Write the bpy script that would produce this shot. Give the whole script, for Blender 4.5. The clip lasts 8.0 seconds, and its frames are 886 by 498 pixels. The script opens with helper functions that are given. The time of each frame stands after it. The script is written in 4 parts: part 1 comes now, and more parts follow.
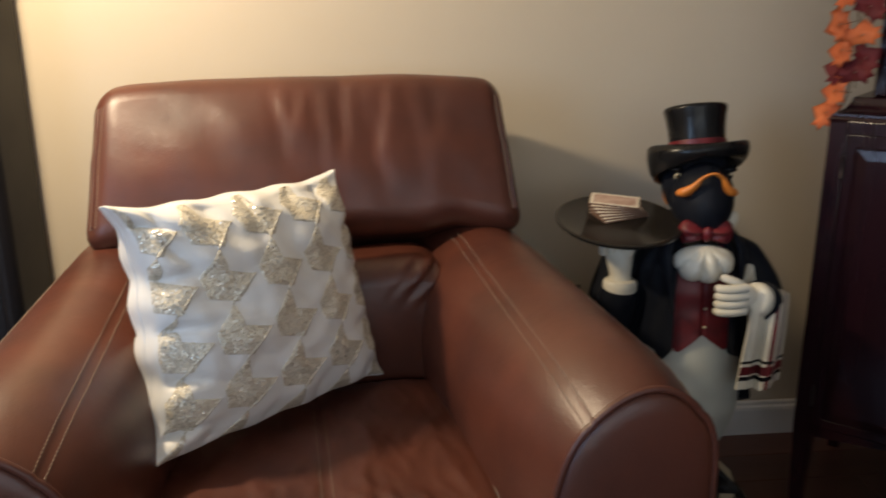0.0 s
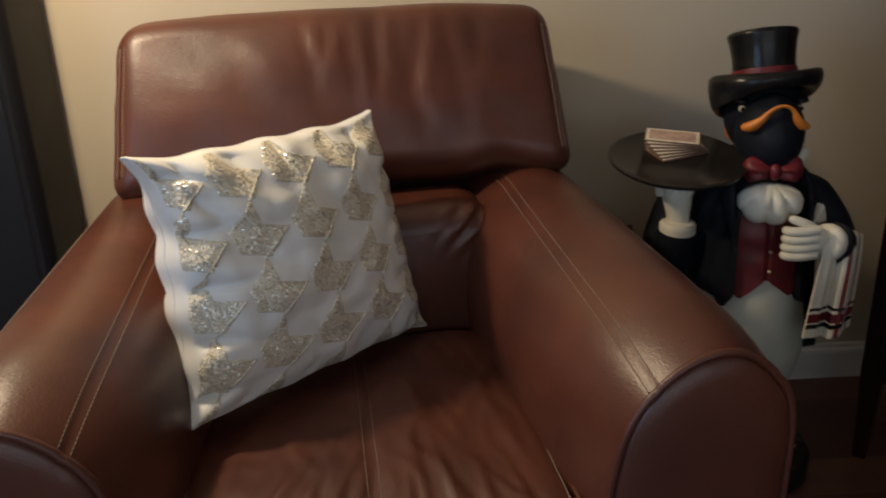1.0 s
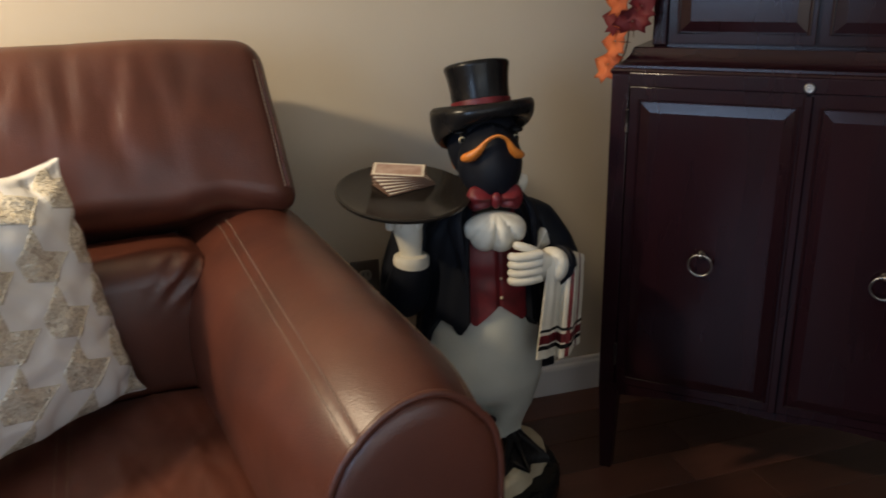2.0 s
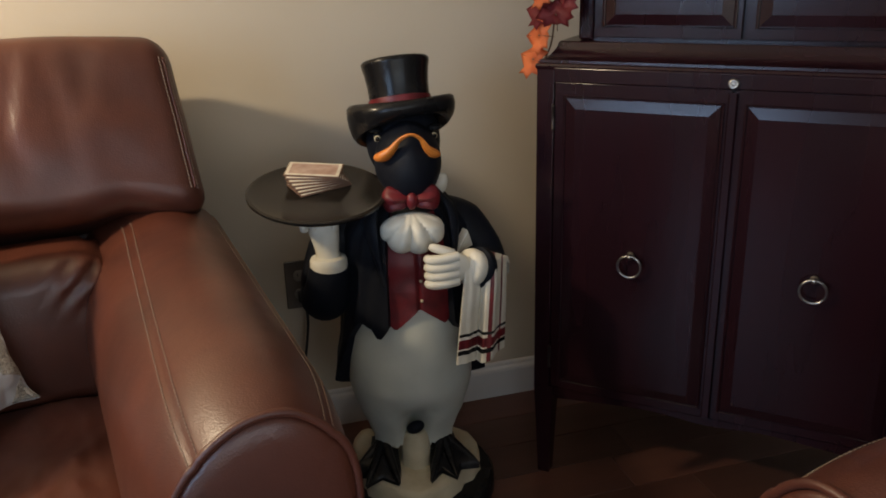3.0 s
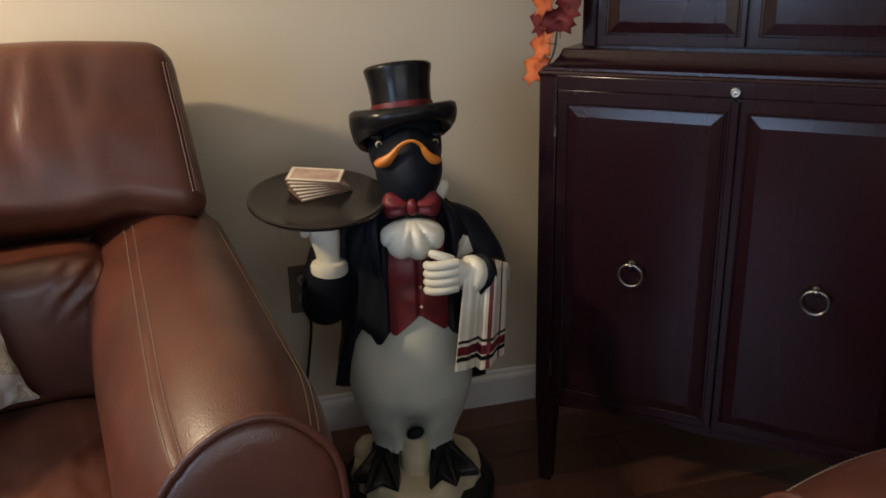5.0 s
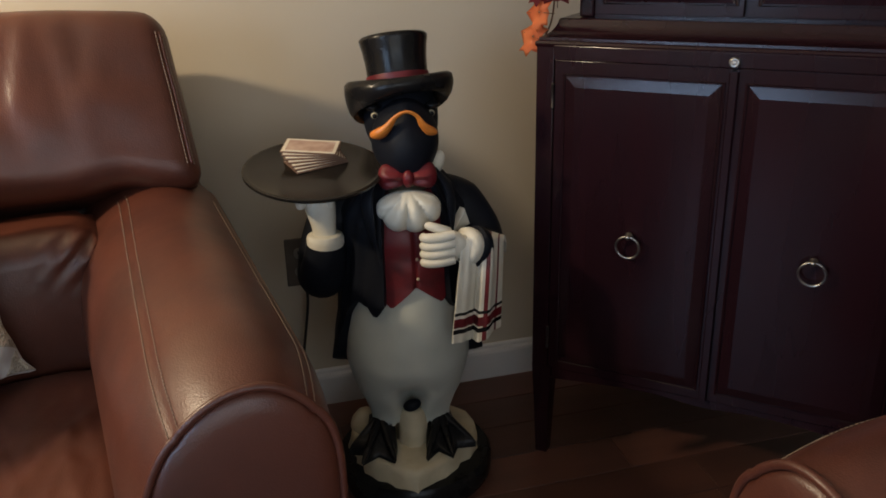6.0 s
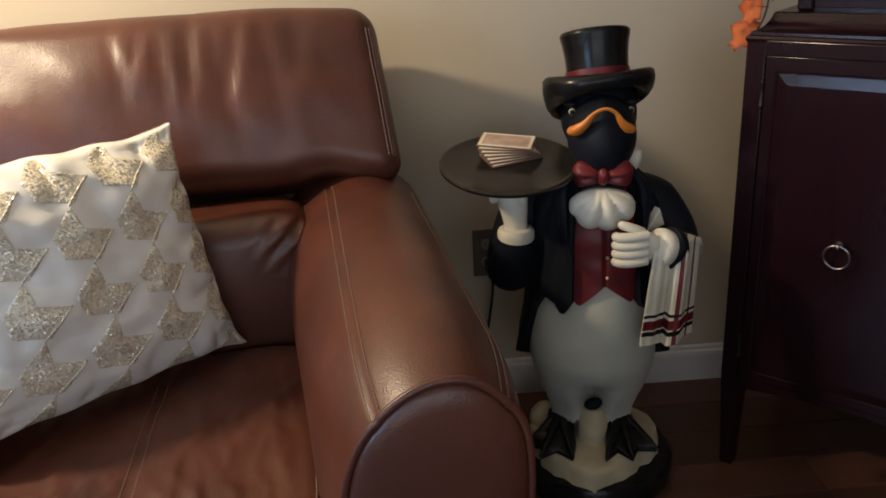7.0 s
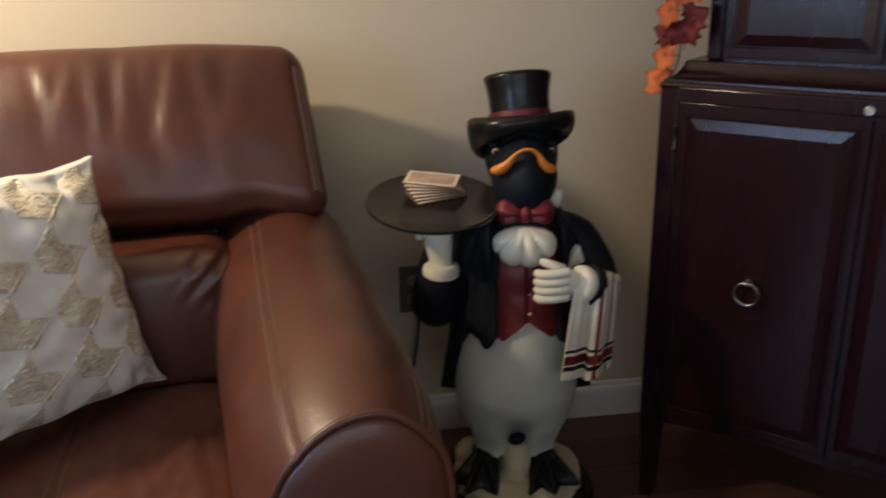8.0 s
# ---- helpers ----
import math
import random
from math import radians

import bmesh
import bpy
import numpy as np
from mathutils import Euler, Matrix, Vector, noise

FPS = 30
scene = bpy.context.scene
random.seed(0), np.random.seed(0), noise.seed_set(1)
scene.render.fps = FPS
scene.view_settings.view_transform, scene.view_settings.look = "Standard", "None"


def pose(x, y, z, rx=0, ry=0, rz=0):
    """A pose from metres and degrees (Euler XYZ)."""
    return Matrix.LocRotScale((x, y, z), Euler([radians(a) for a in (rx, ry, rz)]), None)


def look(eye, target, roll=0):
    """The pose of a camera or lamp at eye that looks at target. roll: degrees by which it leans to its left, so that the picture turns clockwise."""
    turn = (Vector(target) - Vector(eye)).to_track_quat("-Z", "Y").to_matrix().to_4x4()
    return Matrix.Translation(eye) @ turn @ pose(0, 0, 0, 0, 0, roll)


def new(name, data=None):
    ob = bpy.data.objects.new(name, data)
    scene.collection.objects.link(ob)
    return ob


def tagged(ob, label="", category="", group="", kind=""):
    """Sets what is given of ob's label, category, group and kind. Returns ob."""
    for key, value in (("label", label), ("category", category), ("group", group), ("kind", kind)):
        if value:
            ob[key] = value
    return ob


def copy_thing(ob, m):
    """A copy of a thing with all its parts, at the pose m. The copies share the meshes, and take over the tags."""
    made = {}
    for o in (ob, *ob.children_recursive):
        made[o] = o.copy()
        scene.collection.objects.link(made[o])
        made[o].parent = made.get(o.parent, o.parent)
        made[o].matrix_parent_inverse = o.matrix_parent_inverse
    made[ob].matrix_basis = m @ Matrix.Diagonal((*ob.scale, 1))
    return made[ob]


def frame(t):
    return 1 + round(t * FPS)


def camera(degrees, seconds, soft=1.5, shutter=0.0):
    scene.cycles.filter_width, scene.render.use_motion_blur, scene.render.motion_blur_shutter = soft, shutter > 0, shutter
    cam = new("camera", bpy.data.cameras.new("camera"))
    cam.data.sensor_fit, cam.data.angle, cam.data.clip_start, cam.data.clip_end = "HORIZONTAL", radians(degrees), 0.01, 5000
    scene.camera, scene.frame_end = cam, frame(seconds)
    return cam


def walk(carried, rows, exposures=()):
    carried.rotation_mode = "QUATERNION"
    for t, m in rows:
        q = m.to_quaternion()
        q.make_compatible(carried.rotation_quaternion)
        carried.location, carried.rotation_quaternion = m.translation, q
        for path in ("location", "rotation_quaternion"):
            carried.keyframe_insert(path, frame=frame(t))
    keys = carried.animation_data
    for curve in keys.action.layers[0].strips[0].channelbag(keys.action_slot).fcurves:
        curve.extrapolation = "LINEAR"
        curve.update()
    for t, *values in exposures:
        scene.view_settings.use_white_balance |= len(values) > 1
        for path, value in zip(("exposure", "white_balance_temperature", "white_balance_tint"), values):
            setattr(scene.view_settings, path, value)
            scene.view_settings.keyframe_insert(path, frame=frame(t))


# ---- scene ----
cam = camera(55.9, 8.0, 1.7, 0.5)
PATH = [
    (0, (0.199, -0.207, 1.178), (0.376, 1.706, 0.623), -0.3),
    (0.5, (0.211, -0.124, 1.172), (0.223, 1.773, 0.54), -1.0),
    (1, (0.198, -0.103, 1.174), (0.274, 1.765, 0.464), -2.0),
    (1.5, (0.229, -0.085, 1.174), (0.547, 1.752, 0.45), -1.4),
    (2, (0.337, -0.063, 1.169), (0.891, 1.744, 0.515), -1.3),
    (3.5, (0.557, -0.065, 1.172), (1.067, 1.743, 0.486), -1.6),
    (4, (0.553, -0.068, 1.168), (1.054, 1.743, 0.484), -1.1),
    (4.5, (0.557, -0.075, 1.175), (1.044, 1.754, 0.528), -1.4),
    (6, (0.563, -0.071, 1.163), (1.049, 1.731, 0.445), -1.5),
    (6.5, (0.561, -0.071, 1.173), (0.908, 1.759, 0.445), -2.7),
    (7, (0.532, -0.066, 1.181), (0.608, 1.794, 0.45), -3.2),
    (7.5, (0.53, -0.068, 1.181), (0.618, 1.798, 0.467), -2.5),
    (8, (0.539, -0.085, 1.184), (0.788, 1.79, 0.532), -1.1),
]
walk(cam, [(t, look(eye, target, roll)) for t, eye, target, roll in PATH], [(0.0, -0.22), (0.3, -0.46), (1.0, -0.80), (1.6, -0.40), (2.0, -0.18), (3.5, -0.02), (4.5, 0.05), (6.0, -0.10), (6.6, -0.02), (7.2, -0.20), (8.0, -0.20)])

# ---------------------------------------------------------------- light
world = bpy.data.worlds.new("sky")
scene.world = world
world.use_nodes = True
wn = world.node_tree.nodes
sky = wn.new("ShaderNodeTexSky")
sky.sky_type, sky.sun_disc = "NISHITA", False
sky.sun_elevation, sky.sun_rotation = radians(35), radians(200)
world.node_tree.links.new(sky.outputs[0], wn["Background"].inputs[0])
wn["Background"].inputs[1].default_value = 0.12


def lamp(name, kind, place, power, colour, size):
    data = bpy.data.lights.new(name, kind)
    data.energy, data.color = power, colour
    if kind == "AREA":
        data.shape, data.size, data.size_y = "RECTANGLE", size[0], size[1]
    else:
        data.shadow_soft_size = size
    ob = new(name, data)
    ob.matrix_world = place
    return ob


# the bulb of the warm room lamp that stands beside the armchair and the black cabinet
lamp("lamp_light", "POINT", pose(-0.58, 1.15, 1.61), 76.0, (1.0, 0.80, 0.54), 0.05)
# daylight through the window in the side wall
lamp("unseen_window_light", "AREA", look((-2.36, -1.50, 1.55), (0.6, 0.4, 0.9)), 52.0, (0.44, 0.66, 1.0), (1.5, 1.3))
# added front fill from behind the camera, as an unseen wide south window
lamp("unseen_window_light", "AREA", look((0.40, -2.96, 1.48), (0.6, 1.5, 1.1)), 29.0, (0.76, 0.88, 1.0), (3.4, 1.4))

# ---------------------------------------------------------------- materials


def material(name, colour, rough=0.5, metal=0.0, second=None, scale=8.0, fine=120.0, bump=0.1, spread=0.5, coat=0.0, stretch=(1, 1, 1), rough_var=0.12, vary=0.0, spec=0.5):
    """Noise at two scales between two colours, fine relief, uneven gloss."""
    m = bpy.data.materials.new(name)
    m.use_nodes = True
    nt = m.node_tree
    n, l = nt.nodes, nt.links
    b = n["Principled BSDF"]
    second = second or tuple(c * 0.7 for c in colour)
    tc = n.new("ShaderNodeTexCoord")
    mp = n.new("ShaderNodeMapping")
    mp.inputs["Scale"].default_value = stretch
    l.new(tc.outputs["Object"], mp.inputs[0])
    big, small = n.new("ShaderNodeTexNoise"), n.new("ShaderNodeTexNoise")
    big.inputs["Scale"].default_value, big.inputs["Detail"].default_value = scale, 6
    small.inputs["Scale"].default_value, small.inputs["Detail"].default_value = fine, 4
    for q in (big, small):
        l.new(mp.outputs[0], q.inputs["Vector"])
    ramp = n.new("ShaderNodeMapRange")
    ramp.inputs[1].default_value, ramp.inputs[2].default_value = 0.5 - spread / 2, 0.5 + spread / 2
    l.new(big.outputs[0], ramp.inputs[0])
    mix = n.new("ShaderNodeMix")
    mix.data_type = "RGBA"
    mix.inputs[6].default_value, mix.inputs[7].default_value = (*colour, 1), (*second, 1)
    l.new(ramp.outputs[0], mix.inputs[0])
    out = mix.outputs[2]
    if vary:
        oi = n.new("ShaderNodeObjectInfo")
        mr = n.new("ShaderNodeMapRange")
        mr.inputs[3].default_value, mr.inputs[4].default_value = 1 - vary, 1 + vary
        l.new(oi.outputs["Random"], mr.inputs[0])
        hs = n.new("ShaderNodeHueSaturation")
        l.new(mr.outputs[0], hs.inputs["Value"])
        l.new(out, hs.inputs["Color"])
        out = hs.outputs[0]
    l.new(out, b.inputs["Base Color"])
    rr = n.new("ShaderNodeMapRange")
    rr.inputs[3].default_value, rr.inputs[4].default_value = max(0.03, rough - rough_var), min(1, rough + rough_var)
    l.new(big.outputs[0], rr.inputs[0])
    l.new(rr.outputs[0], b.inputs["Roughness"])
    b.inputs["Metallic"].default_value = metal
    b.inputs["Specular IOR Level"].default_value = spec
    b.inputs["Coat Weight"].default_value = coat
    b.inputs["Coat Roughness"].default_value = 0.15
    if bump:
        bp = n.new("ShaderNodeBump")
        bp.inputs["Strength"].default_value, bp.inputs["Distance"].default_value = bump, 0.002
        l.new(small.outputs[0], bp.inputs["Height"])
        l.new(bp.outputs[0], b.inputs["Normal"])
    return m


def leather_material():
    m = material("brown_leather", (0.100, 0.0300, 0.0175), 0.37, second=(0.052, 0.0155, 0.0098), scale=7, fine=260, bump=0.0, spread=0.45, rough_var=0.09, spec=0.5)
    nt = m.node_tree
    n, l = nt.nodes, nt.links
    tc = n.new("ShaderNodeTexCoord")
    vo = n.new("ShaderNodeTexVoronoi")
    vo.inputs["Scale"].default_value = 420
    no = n.new("ShaderNodeTexNoise")
    no.inputs["Scale"].default_value, no.inputs["Detail"].default_value = 34, 5
    add = n.new("ShaderNodeMath")
    add.operation = "MULTIPLY_ADD"
    add.inputs[1].default_value = 0.35
    for q in (vo, no):
        l.new(tc.outputs["Object"], q.inputs["Vector"])
    l.new(vo.outputs["Distance"], add.inputs[0])
    l.new(no.outputs[0], add.inputs[2])
    bp = n.new("ShaderNodeBump")
    bp.inputs["Strength"].default_value, bp.inputs["Distance"].default_value = 0.18, 0.0034
    l.new(add.outputs[0], bp.inputs["Height"])
    l.new(bp.outputs[0], n["Principled BSDF"].inputs["Normal"])
    return m


def glitter_material():
    m = bpy.data.materials.new("gold_sequins")
    m.use_nodes = True
    n, l = m.node_tree.nodes, m.node_tree.links
    b = n["Principled BSDF"]
    tc = n.new("ShaderNodeTexCoord")
    vo = n.new("ShaderNodeTexVoronoi")
    vo.inputs["Scale"].default_value = 420
    l.new(tc.outputs["Object"], vo.inputs["Vector"])
    ramp = n.new("ShaderNodeValToRGB")
    ramp.color_ramp.elements[0].color, ramp.color_ramp.elements[1].color = (0.58, 0.52, 0.40, 1), (0.80, 0.75, 0.63, 1)
    sp = n.new("ShaderNodeSeparateColor")
    l.new(vo.outputs["Color"], sp.inputs[0])
    l.new(sp.outputs[0], ramp.inputs[0])
    l.new(ramp.outputs[0], b.inputs["Base Color"])
    nm = n.new("ShaderNodeMix")
    nm.data_type = "VECTOR"
    nm.inputs[0].default_value = 0.34
    geo = n.new("ShaderNodeNewGeometry")
    sub = n.new("ShaderNodeVectorMath")
    sub.operation = "MULTIPLY_ADD"
    sub.inputs[1].default_value, sub.inputs[2].default_value = (2, 2, 2), (-1, -1, -1)
    l.new(vo.outputs["Color"], sub.inputs[0])
    l.new(geo.outputs["Normal"], nm.inputs[4])
    l.new(sub.outputs[0], nm.inputs[5])
    no = n.new("ShaderNodeVectorMath")
    no.operation = "NORMALIZE"
    l.new(nm.outputs[1], no.inputs[0])
    l.new(no.outputs[0], b.inputs["Normal"])
    b.inputs["Specular IOR Level"].default_value = 1.0
    b.inputs["Roughness"].default_value = 0.16
    b.inputs["Metallic"].default_value = 0.10
    return m


LEATHER = leather_material()
THREAD = material("tan_thread", (0.27, 0.20, 0.155), 0.7, fine=300, bump=0.05)
DARKFELT = material("black_underside", (0.02, 0.018, 0.017), 0.9)
WALL = material("beige_wall_paint", (0.52, 0.445, 0.34), 0.75, second=(0.50, 0.425, 0.32), scale=3, fine=160, bump=0.06, rough_var=0.05)
CEIL = material("white_ceiling_paint", (0.75, 0.73, 0.70), 0.9, second=(0.72, 0.70, 0.66), scale=3, fine=150, bump=0.1)
TRIM = material("white_trim_paint", (0.62, 0.60, 0.58), 0.4, second=(0.56, 0.545, 0.53), scale=6, bump=0.03)
PLANK = material("dark_stained_floorboard", (0.100, 0.040, 0.027), 0.38, second=(0.056, 0.024, 0.018), scale=5, fine=60, bump=0.08, stretch=(0.25, 3.0, 1), vary=0.25)
GAP = material("floor_gap", (0.012, 0.008, 0.006), 0.9)
WOOD = material("dark_cherry_lacquer", (0.0190, 0.0056, 0.0078), 0.20, second=(0.0100, 0.0036, 0.0054), scale=3, fine=40, bump=0.004, spread=0.8, stretch=(4.0, 4.0, 0.5), rough_var=0.05, coat=0.0, spec=0.31)
BLACKCAB = material("black_satin_laminate", (0.008, 0.008, 0.011), 0.5, spec=0.3, scale=5, fine=200, bump=0.03)
STEEL = material("aged_nickel", (0.42, 0.40, 0.37), 0.3, metal=1.0, scale=30, bump=0.05)
HINGE = material("dark_bronze", (0.05, 0.04, 0.035), 0.45, metal=0.8, scale=30)
PLATE = material("brushed_bronze_plate", (0.13, 0.105, 0.082), 0.42, metal=0.4, scale=20, fine=200, bump=0.05)
SOCKET = material("grey_socket_plastic", (0.28, 0.26, 0.23), 0.45, scale=20)
CORD = material("black_rubber", (0.012, 0.012, 0.013), 0.5)
CLOTH = material("ivory_satin_cloth", (0.78, 0.77, 0.74), 0.5, second=(0.70, 0.69, 0.66), scale=7, fine=400, bump=0.12, spread=0.8)
GLITTER = glitter_material()
S_BLACK = material("black_gloss_paint", (0.005, 0.005, 0.006), 0.27, spec=0.20, second=(0.012, 0.0115, 0.0115), scale=14, fine=90, bump=0.05)
S_COAT = material("navy_black_paint", (0.006, 0.0075, 0.012), 0.5, spec=0.12, second=(0.009, 0.010, 0.014), scale=14, fine=90, bump=0.08)
S_RED = material("dark_red_paint", (0.17, 0.014, 0.018), 0.40, spec=0.35, second=(0.065, 0.008, 0.011), scale=22, fine=120, bump=0.1)
S_WHITE = material("aged_cream_paint", (0.74, 0.70, 0.60), 0.5, second=(0.52, 0.48, 0.38), scale=16, fine=110, bump=0.12, spread=0.7)
S_BELLY = material("grey_white_belly_paint", (0.60, 0.61, 0.54), 0.42, second=(0.38, 0.40, 0.355), scale=9, fine=110, bump=0.1, spread=0.8)
S_ORANGE = material("orange_paint", (0.72, 0.235, 0.035), 0.42, second=(0.50, 0.14, 0.02), scale=30, fine=140, bump=0.05)
S_ICE = material("cream_rock_paint", (0.66, 0.58, 0.41), 0.6, second=(0.40, 0.34, 0.22), scale=18, fine=80, bump=0.25, spread=0.7)
S_TRAY = material("black_tray_paint", (0.010, 0.0085, 0.007), 0.20, spec=0.3, second=(0.016, 0.013, 0.011), scale=10, fine=160, bump=0.06)
CARD_EDGE = material("brown_coaster_edge", (0.16, 0.085, 0.05), 0.6, scale=30)
CARD_FACE = material("pale_pink_print", (0.50, 0.36, 0.28), 0.45, second=(0.33, 0.20, 0.15), scale=40, fine=90, spread=0.4)
CARD_RIM = material("cream_print_border", (0.78, 0.70, 0.56), 0.5, scale=30)
LEAF_O = material("orange_leaf_fabric", (0.80, 0.25, 0.08), 0.6, second=(0.62, 0.13, 0.045), scale=25, fine=150, bump=0.2, vary=0.15)
LEAF_R = material("crimson_leaf_fabric", (0.22, 0.02, 0.026), 0.6, second=(0.14, 0.014, 0.02), scale=25, fine=150, bump=0.2)
STEM = material("brown_stem", (0.10, 0.05, 0.025), 0.7)
GLASS = bpy.data.materials.new("window_glass")
GLASS.use_nodes = True
GLASS.node_tree.nodes["Principled BSDF"].inputs["Transmission Weight"].default_value = 1.0
GLASS.node_tree.nodes["Principled BSDF"].inputs["Roughness"].default_value = 0.02

# ---------------------------------------------------------------- mesh helpers


def part(name, bm, mat, parent=None, label="", smooth=True, angle=None):
    """Links a bmesh as one mesh object, under a thing or a part."""
    me = bpy.data.meshes.new(name)
    bmesh.ops.recalc_face_normals(bm, faces=bm.faces[:])
    bm.to_mesh(me)
    bm.free()
    for m in mat if isinstance(mat, (list, tuple)) else (mat,):
        me.materials.append(m)
    for p in me.polygons:
        p.use_smooth = smooth
    if angle is None and smooth and mat in (WOOD, BLACKCAB, TRIM, CARD_EDGE, PLATE):
        angle = 20
    if angle is not None:
        me.set_sharp_from_angle(angle=radians(angle))
    ob = new(name, me)
    ob.parent = parent
    if label:
        ob["label"] = label
    return ob


def thing(name, m, label, category, group="", kind=""):
    ob = new(name)
    ob.empty_display_size = 0.05
    ob.matrix_world = m
    return tagged(ob, label, category, group, kind)


def box(bm, x0, x1, y0, y1, z0, z1, bevel=0.0, mat=0):
    """A box with chamfered edges, added to bm."""
    got = bmesh.ops.create_cube(bm, size=1)["verts"]
    bmesh.ops.transform(bm, matrix=Matrix.Translation(((x0 + x1) / 2, (y0 + y1) / 2, (z0 + z1) / 2)) @ Matrix.Diagonal((x1 - x0, y1 - y0, z1 - z0, 1)), verts=got)
    faces = list({f for v in got for f in v.link_faces})
    for f in faces:
        f.material_index = mat
    if bevel:
        bmesh.ops.bevel(bm, geom=list({e for v in got for e in v.link_edges}), offset=bevel, segments=2, affect="EDGES", profile=0.5)
    return bm


def new_box(*a, **k):
    return box(bmesh.new(), *a, **k)


def skin(bm, rings, closed=True, caps=True, mat=0):
    """Faces between rings of points (all the same length)."""
    rows = [[bm.verts.new(p) for p in r] for r in rings]
    n = len(rows[0])
    for a, b in zip(rows, rows[1:]):
        for i in range(n if closed else n - 1):
            j = (i + 1) % n
            bm.faces.new((a[i], a[j], b[j], b[i])).material_index = mat
    if caps and closed:
        bm.faces.new(rows[0]).material_index = mat
        bm.faces.new(rows[-1][::-1]).material_index = mat
    return rows


def ball(bm, c, r, mat=0, turn=None, seg=20, deform=None):
    """An ellipsoid with radii r about c."""
    rings = []
    for i in range(1, seg // 2 + 6):
        th = math.pi * i / (seg // 2 + 6)
        ring = []
        for j in range(seg):
            ph = 2 * math.pi * j / seg
            p = Vector((math.sin(th) * math.cos(ph) * r[0], math.sin(th) * math.sin(ph) * r[1], math.cos(th) * r[2]))
            if deform:
                p = deform(p)
            if turn:
                p = turn @ p
            ring.append(p + Vector(c))
        rings.append(ring)
    skin(bm, rings, mat=mat)


def spline(points, n):
    """n + 1 points of a smooth line through the given ones."""
    pts = [Vector(p) for p in points]
    pts = [2 * pts[0] - pts[1]] + pts + [2 * pts[-1] - pts[-2]]
    out, spans = [], len(pts) - 3
    for k in range(n + 1):
        s = min(k / n * spans, spans - 1e-6)
        i, f = int(s), s - int(s)
        a, b, c, d = pts[i:i + 4]
        out.append(0.5 * (2 * b + (c - a) * f + (2 * a - 5 * b + 4 * c - d) * f * f + (3 * b - a - 3 * c + d) * f ** 3))
    return out


def tube(bm, points, radii, seg=12, mat=0, flat=1.0, closed=False):
    """A tube along points; radii one number or one for each point."""
    pts = [Vector(p) for p in points]
    if not isinstance(radii, (list, tuple)):
        radii = [radii] * len(pts)
    rings, up = [], Vector((0, 0, 1))
    n = len(pts)
    for i, p in enumerate(pts):
        t = ((pts[(i + 1) % n] - pts[i - 1]) if closed else (pts[min(i + 1, n - 1)] - pts[max(i - 1, 0)])).normalized()
        a = t.cross(up)
        if a.length < 0.05:
            a = t.cross(Vector((0, 1, 0)))
        a.normalize()
        b = t.cross(a).normalized()
        up = -b if b.dot(up) < 0 else b
        b = up
        a = b.cross(t).normalized()
        rings.append([p + radii[i] * (math.cos(2 * math.pi * j / seg) * a + flat * math.sin(2 * math.pi * j / seg) * b) for j in range(seg)])
    if closed:
        rings.append(rings[0])
    skin(bm, rings, caps=not closed, mat=mat)
    if closed:
        bmesh.ops.remove_doubles(bm, verts=bm.verts[:], dist=1e-6)


def soft_box(w, d, h, r, n=24, deform=None):
    """A cushion: a rounded box of half sizes w, d, h, with its surface passed through deform."""
    bm = bmesh.new()
    half, inner = (w, d, h), [q - r for q in (w, d, h)]

    def line(q):
        e = [-q + r * (1 - math.cos(math.pi / 2 * i / 5)) for i in range(5)]
        m = [(-q + r) + (2 * q - 2 * r) * i / n for i in range(n + 1)]
        return e + m + [-v for v in reversed(e)]

    lines = [line(q) for q in half]
    for ax in range(3):
        u, v = (ax + 1) % 3, (ax + 2) % 3
        for sgn in (-1, 1):
            grid = []
            for a in lines[u]:
                row = []
                for b in lines[v]:
                    p = [0, 0, 0]
                    p[ax], p[u], p[v] = sgn * half[ax], a, b
                    q = Vector([max(-i, min(i, c)) for c, i in zip(p, inner)])
                    o = Vector(p) - q
                    p = q + o.normalized() * r if o.length > 1e-9 else q
                    row.append(bm.verts.new(deform(p) if deform else p))
                grid.append(row)
            for i in range(len(grid) - 1):
                for j in range(len(grid[0]) - 1):
                    bm.faces.new((grid[i][j], grid[i + 1][j], grid[i + 1][j + 1], grid[i][j + 1]))
    bmesh.ops.remove_doubles(bm, verts=bm.verts[:], dist=2e-5)
    return bm


def stitches(bm, points, normals, dash=0.0050, gap=0.0021, r=0.0007):
    """Short threads along a line that lies on a surface."""
    acc, start, on = 0.0, None, True
    for a, b, na in zip(points, points[1:], normals):
        a, b = Vector(a), Vector(b)
        length, pos = (b - a).length, 0.0
        while pos < length - 1e-7:
            need = (dash if on else gap) - acc
            step = min(need, length - pos)
            p, q = a + (b - a) * (pos / length), a + (b - a) * ((pos + step) / length)
            if on:
                t, nn = (b - a).normalized(), Vector(na).normalized()
                sd = t.cross(nn)
                vs = [bm.verts.new(x + r * (c1 * sd + c2 * nn)) for x in (p, q) for c1, c2 in ((-1, -0.4), (-0.6, 0.8), (0.6, 0.8), (1, -0.4))]
                for i in range(3):
                    bm.faces.new((vs[i], vs[i + 1], vs[i + 5], vs[i + 4]))
            acc += step
            pos += step
            if acc >= (dash if on else gap) - 1e-7:
                acc, on = 0.0, not on
    return bm


def gauss(x, s):
    return math.exp(-(x / s) ** 2)


# ---------------------------------------------------------------- room
WALL_Y, LEFT, RIGHT, NEAR, TOP = 1.866, -2.40, 2.70, -3.00, 2.50


